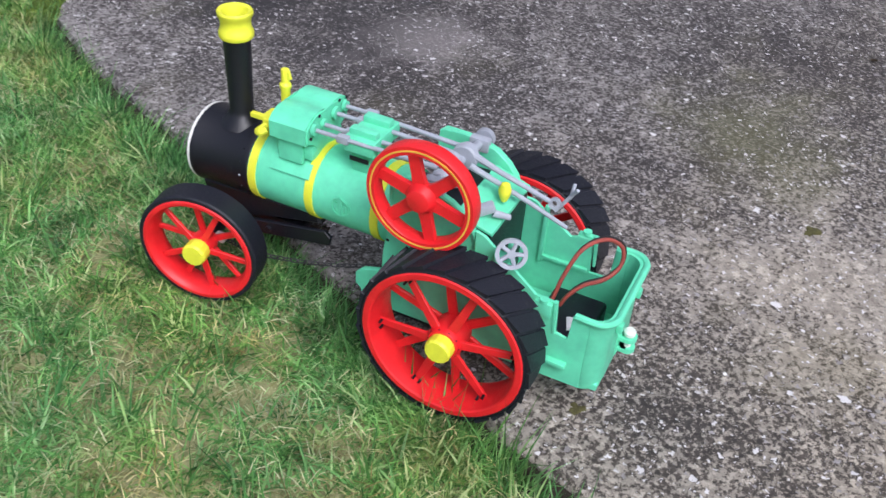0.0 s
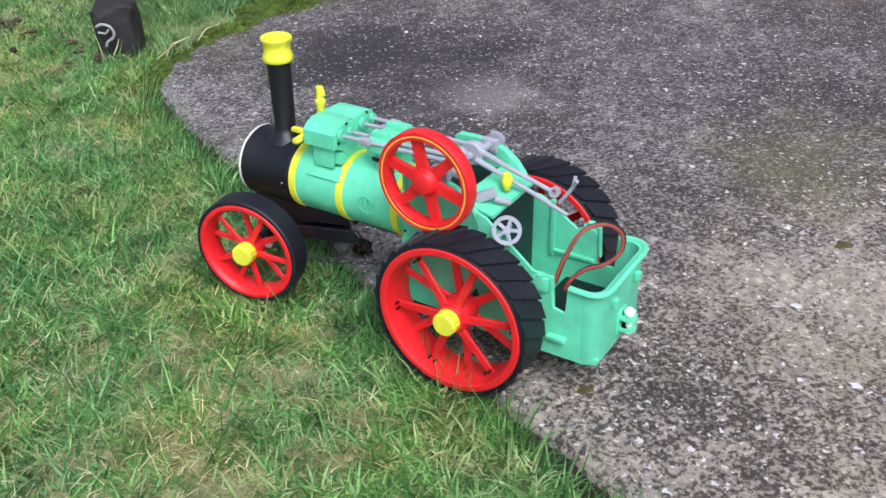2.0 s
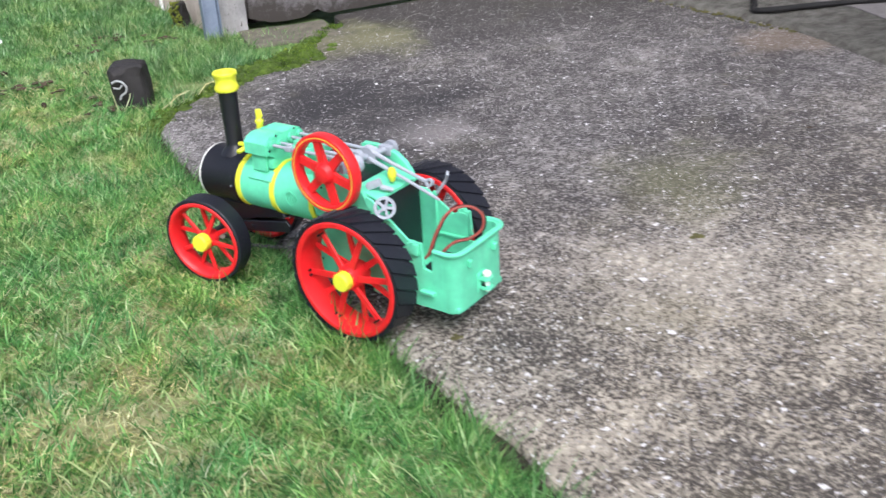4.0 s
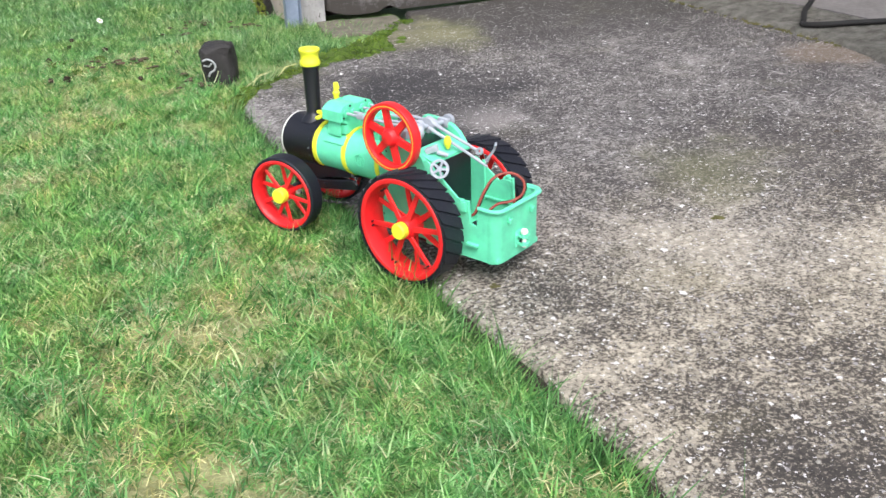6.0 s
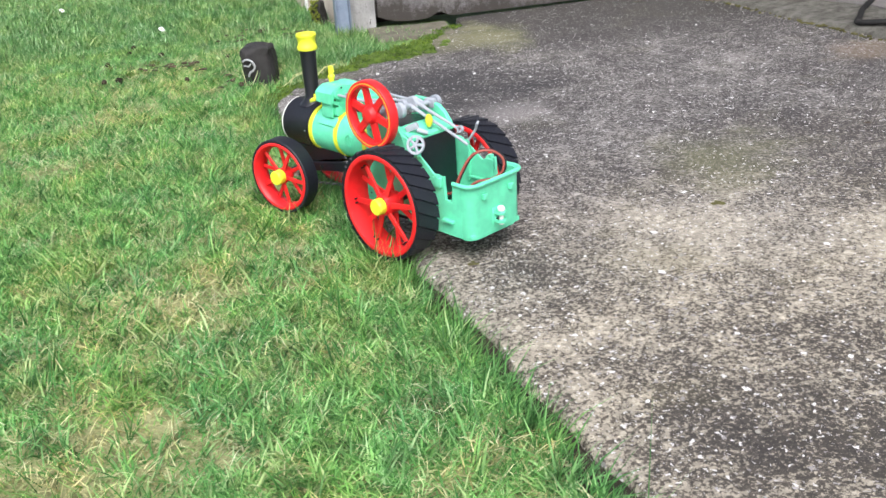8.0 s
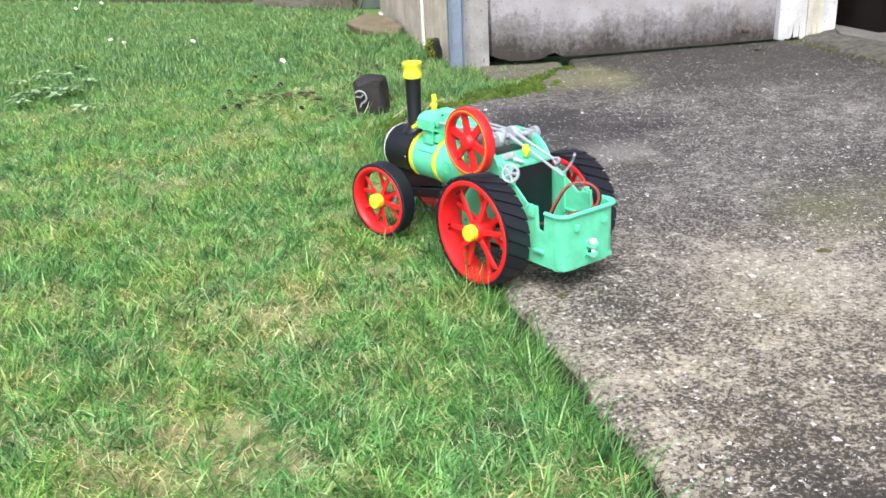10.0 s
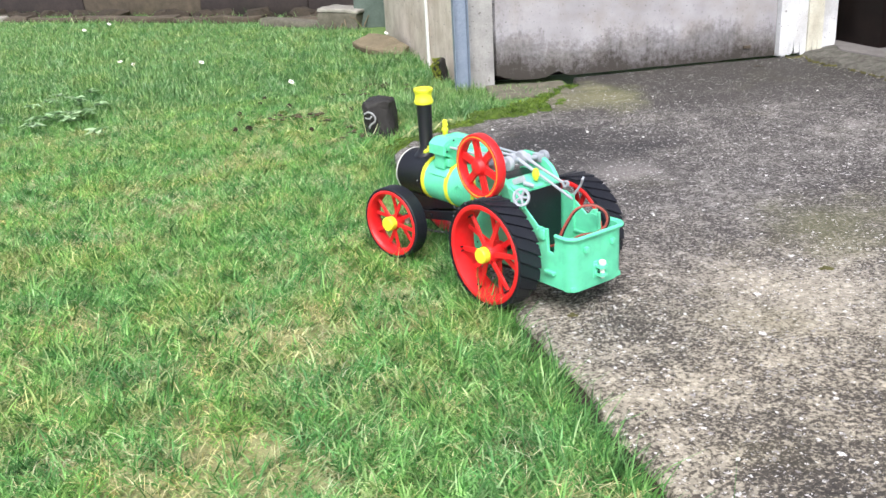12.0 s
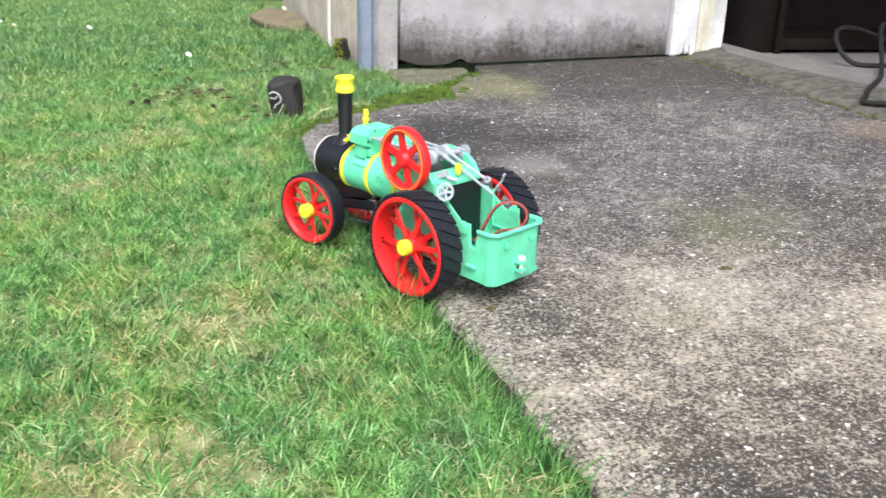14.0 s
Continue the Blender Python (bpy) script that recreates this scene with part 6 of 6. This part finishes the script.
def build_lawn():
    x, y = lawn_points(960000, -2.5, -0.4, 0.9, 5.2, 0.052)
    thin = worn(x, y)
    rim = np.exp(-((np.interp(y, ey, ex) - x) / 0.075) ** 2)
    keep = np.random.uniform(0, 1, len(x)) < np.clip(0.60 - 1.05 * thin + 0.55 * rim, 0.05, 1.0)
    # moss keeps the grass thin at the far rim
    moss = (y > 3.6) & (np.interp(y, ey, ex) - x < 0.05) & (np.random.uniform(0, 1, len(x)) < 0.6)
    bare = (y > 3.9) & (x > -1.05) & (field(x, y, 13.0, 5.0) > 0.12) & (np.random.uniform(0, 1, len(x)) < 0.6)
    keep &= ~(moss | bare) & (np.random.uniform(0, 1, len(x)) < np.clip((5.2 - y) / 0.9, 0, 1))
    x, y, thin, rim = x[keep], y[keep], thin[keep], rim[keep]
    n = len(x)
    h = np.random.gamma(5.0, 0.0052, n) * np.clip(1.0 - 0.45 * thin, 0.5, 1.5) * (1 + 0.75 * rim)
    w = np.random.uniform(0.0016, 0.0042, n)
    lean = np.clip(np.abs(np.random.normal(1.38, 0.40, n)), 0.1, 1.75)
    blades("lawn_grass", np.stack([x, y, np.full(n, -0.014)], 1), np.clip(h, 0.010, 0.085), w, lean, GRASS, "short green lawn grass with yellow patches")
    x, y = lawn_points(360000, -7.5, 0.3, 4.2, 13.0, 0.01)
    x1, y1 = lawn_points(150000, -2.5, 0.3, 4.2, 6.4, 0.01)
    x, y = np.concatenate([x, x1]), np.concatenate([y, y1])
    x2, y2 = lawn_points(170000, -5.0, -0.5, -1.5, 4.2, 0.04)
    out = (x2 < -2.5) | (y2 < 0.9)
    x, y = np.concatenate([x, x2[out]]), np.concatenate([y, y2[out]])
    far = np.where((x > -2.5) & (y > 0.9), np.clip((y - 4.2) / 1.2, 0, 1), 1.0)
    keep = np.random.uniform(0, 1, len(x)) < far
    x, y, far = x[keep], y[keep], far[keep]
    n = len(x)
    tall = 0.75 + 0.5 * field(x, y, 6.0, 7.0)
    size = np.random.gamma(5.0, 0.0085, n) * (0.55 + 0.45 * far) * np.clip(tall, 0.45, 1.4)
    blades("far_lawn_grass", np.stack([x, y, np.full(n, -0.014)], 1), np.clip(size, 0.02, 0.11), np.random.uniform(0.002, 0.003, n) + 0.0022 * far, np.clip(np.abs(np.random.normal(1.05, 0.42, n)), 0.1, 1.6), GRASS_FAR, "longer green grass at the lawn's far end")
    # dead blades lying flat, thickest on the bare patches
    x, y = lawn_points(230000, -2.5, -0.4, 0.9, 4.8, 0.04)
    thin = worn(x, y)
    keep = np.random.uniform(0, 1, len(x)) < np.clip(0.30 + 0.70 * thin, 0.12, 0.95)
    x, y = x[keep], y[keep]
    n = len(x)
    blades("dry_grass", np.stack([x, y, np.random.uniform(-0.012, 0.002, n)], 1), np.random.uniform(0.012, 0.038, n), np.random.uniform(0.001, 0.0023, n), np.random.normal(1.5, 0.10, n), STRAW, "dead straw-coloured grass lying in the lawn")
    # coarser tufts standing out of the mown turf
    cx, cy = lawn_points(1900, -2.5, -0.4, 0.9, 4.6, 0.05)
    k = 14
    x = np.repeat(cx, k) + np.random.normal(0, 0.012, len(cx) * k)
    y = np.repeat(cy, k) + np.random.normal(0, 0.012, len(cx) * k)
    n = len(x)
    dirs = np.repeat(np.random.uniform(0, 6.28, len(cx)), k) + np.random.normal(0, 0.9, n)
    size = np.repeat(np.random.uniform(0.7, 1.35, len(cx)), k)
    lean = np.stack([np.clip(np.abs(np.random.normal(1.15, 0.35, n)), 0.1, 1.7), dirs], 1)
    blades("coarse_grass", np.stack([x, y, np.full(n, -0.014)], 1), np.random.uniform(0.025, 0.06, n) * size, np.random.uniform(0.0025, 0.0048, n), lean, GRASS_EDGE, "coarse darker grass tufts in the lawn")
    # longer pale tufts in the corner between block, post and moss
    cx = np.concatenate([np.random.uniform(-0.44, -0.02, 190), np.random.normal(-0.40, 0.05, 16)])
    cy = np.concatenate([4.30 + 0.18 * np.random.uniform(0, 1, 190) ** 1.2 + 0.30 * (cx[:190] + 0.44) + np.random.uniform(-0.05, 0.30, 190), np.random.normal(4.12, 0.05, 16)])
    ok = (cx < np.interp(cy, ey, ex) - 0.06) & (cy < 4.80)
    cx = np.concatenate([cx[ok], np.random.uniform(-0.16, -0.03, 46), np.random.uniform(-0.30, -0.06, 26)])
    cy = np.concatenate([cy[ok], np.random.uniform(5.25, 6.6, 46), np.random.uniform(5.70, 5.95, 26)])
    k = 26
    x = np.repeat(cx, k) + np.random.normal(0, 0.016, len(cx) * k)
    y = np.repeat(cy, k) + np.random.normal(0, 0.016, len(cx) * k)
    n = len(x)
    dirs = np.repeat(np.random.uniform(0, 6.28, len(cx)), k) + np.random.normal(0, 1.0, n)
    lean = np.stack([np.clip(np.abs(np.random.normal(0.95, 0.35, n)), 0.1, 1.6), dirs], 1)
    blades("corner_grass", np.stack([x, y, np.full(n, -0.014)], 1), np.random.uniform(0.03, 0.085, n), np.random.uniform(0.0018, 0.0034, n), lean, GRASS_FAR, "longer pale grass beside the garage post")
    # long blades hanging over the path's rim
    n = 17000
    y = np.random.uniform(0.8, 3.9, n)
    tuft = field(y * 0, y, 14.0, 3.0)
    y = y[np.random.uniform(0, 1, n) < np.clip(0.55 + 0.6 * tuft, 0.15, 1)]
    n = len(y)
    x = np.interp(y, ey, ex) - np.abs(np.random.normal(0.0, 0.03, n)) - 0.030
    lean = np.stack([np.abs(np.random.normal(0.85, 0.4, n)), np.random.normal(0.0, 1.2, n)], 1)
    blades("edge_grass", np.stack([x, y, np.full(n, -0.03)], 1), 0.022 + np.random.gamma(2.2, 0.0135, n), np.random.uniform(0.0018, 0.0040, n), lean, GRASS_EDGE, "long green grass hanging over the path's rim")


def build_moss_shoots():
    """Short shoots that give the moss its soft, fuzzy surface."""
    base = []
    for (x, y, z), r, squash in MOUNDS:
        k = int(2600 * r)
        a = np.random.uniform(0, 2 * math.pi, k)
        u = np.random.uniform(0.0, 1.0, k)
        d = np.sqrt(1 - u * u) * r * 1.02
        base.append(np.stack([x + d * np.cos(a), y + d * np.sin(a), z + u * r * squash * 0.98], 1))
    base = np.concatenate(base)
    n = len(base)
    blades("moss_shoots", base, np.random.uniform(0.004, 0.011, n), np.random.uniform(0.0014, 0.003, n), np.abs(np.random.normal(0.6, 0.4, n)), MOSS_SHOOT, "short soft shoots of bright green moss")


def build_ground_cover():
    """Low dark creeping leaves between the bed and the store's step."""
    n = 9000
    t = np.random.uniform(0, 1, n)
    off = np.abs(np.random.normal(0.0, 0.07, n))
    x, y = 0.93 + 0.36 * t + off * 0.83, 2.40 + 0.48 * t - off * 0.56
    z = 0.006 + 0.03 * np.random.uniform(0, 1, n) * np.clip(1.2 - off / 0.1, 0.2, 1)
    blades("ground_cover", np.stack([x, y, z], 1), np.random.uniform(0.012, 0.028, n), np.random.uniform(0.007, 0.014, n), np.random.normal(1.1, 0.3, n), COVER, "low dark green creeping leaves beside the path")


build_lawn()
build_ground_cover()
build_moss_shoots()
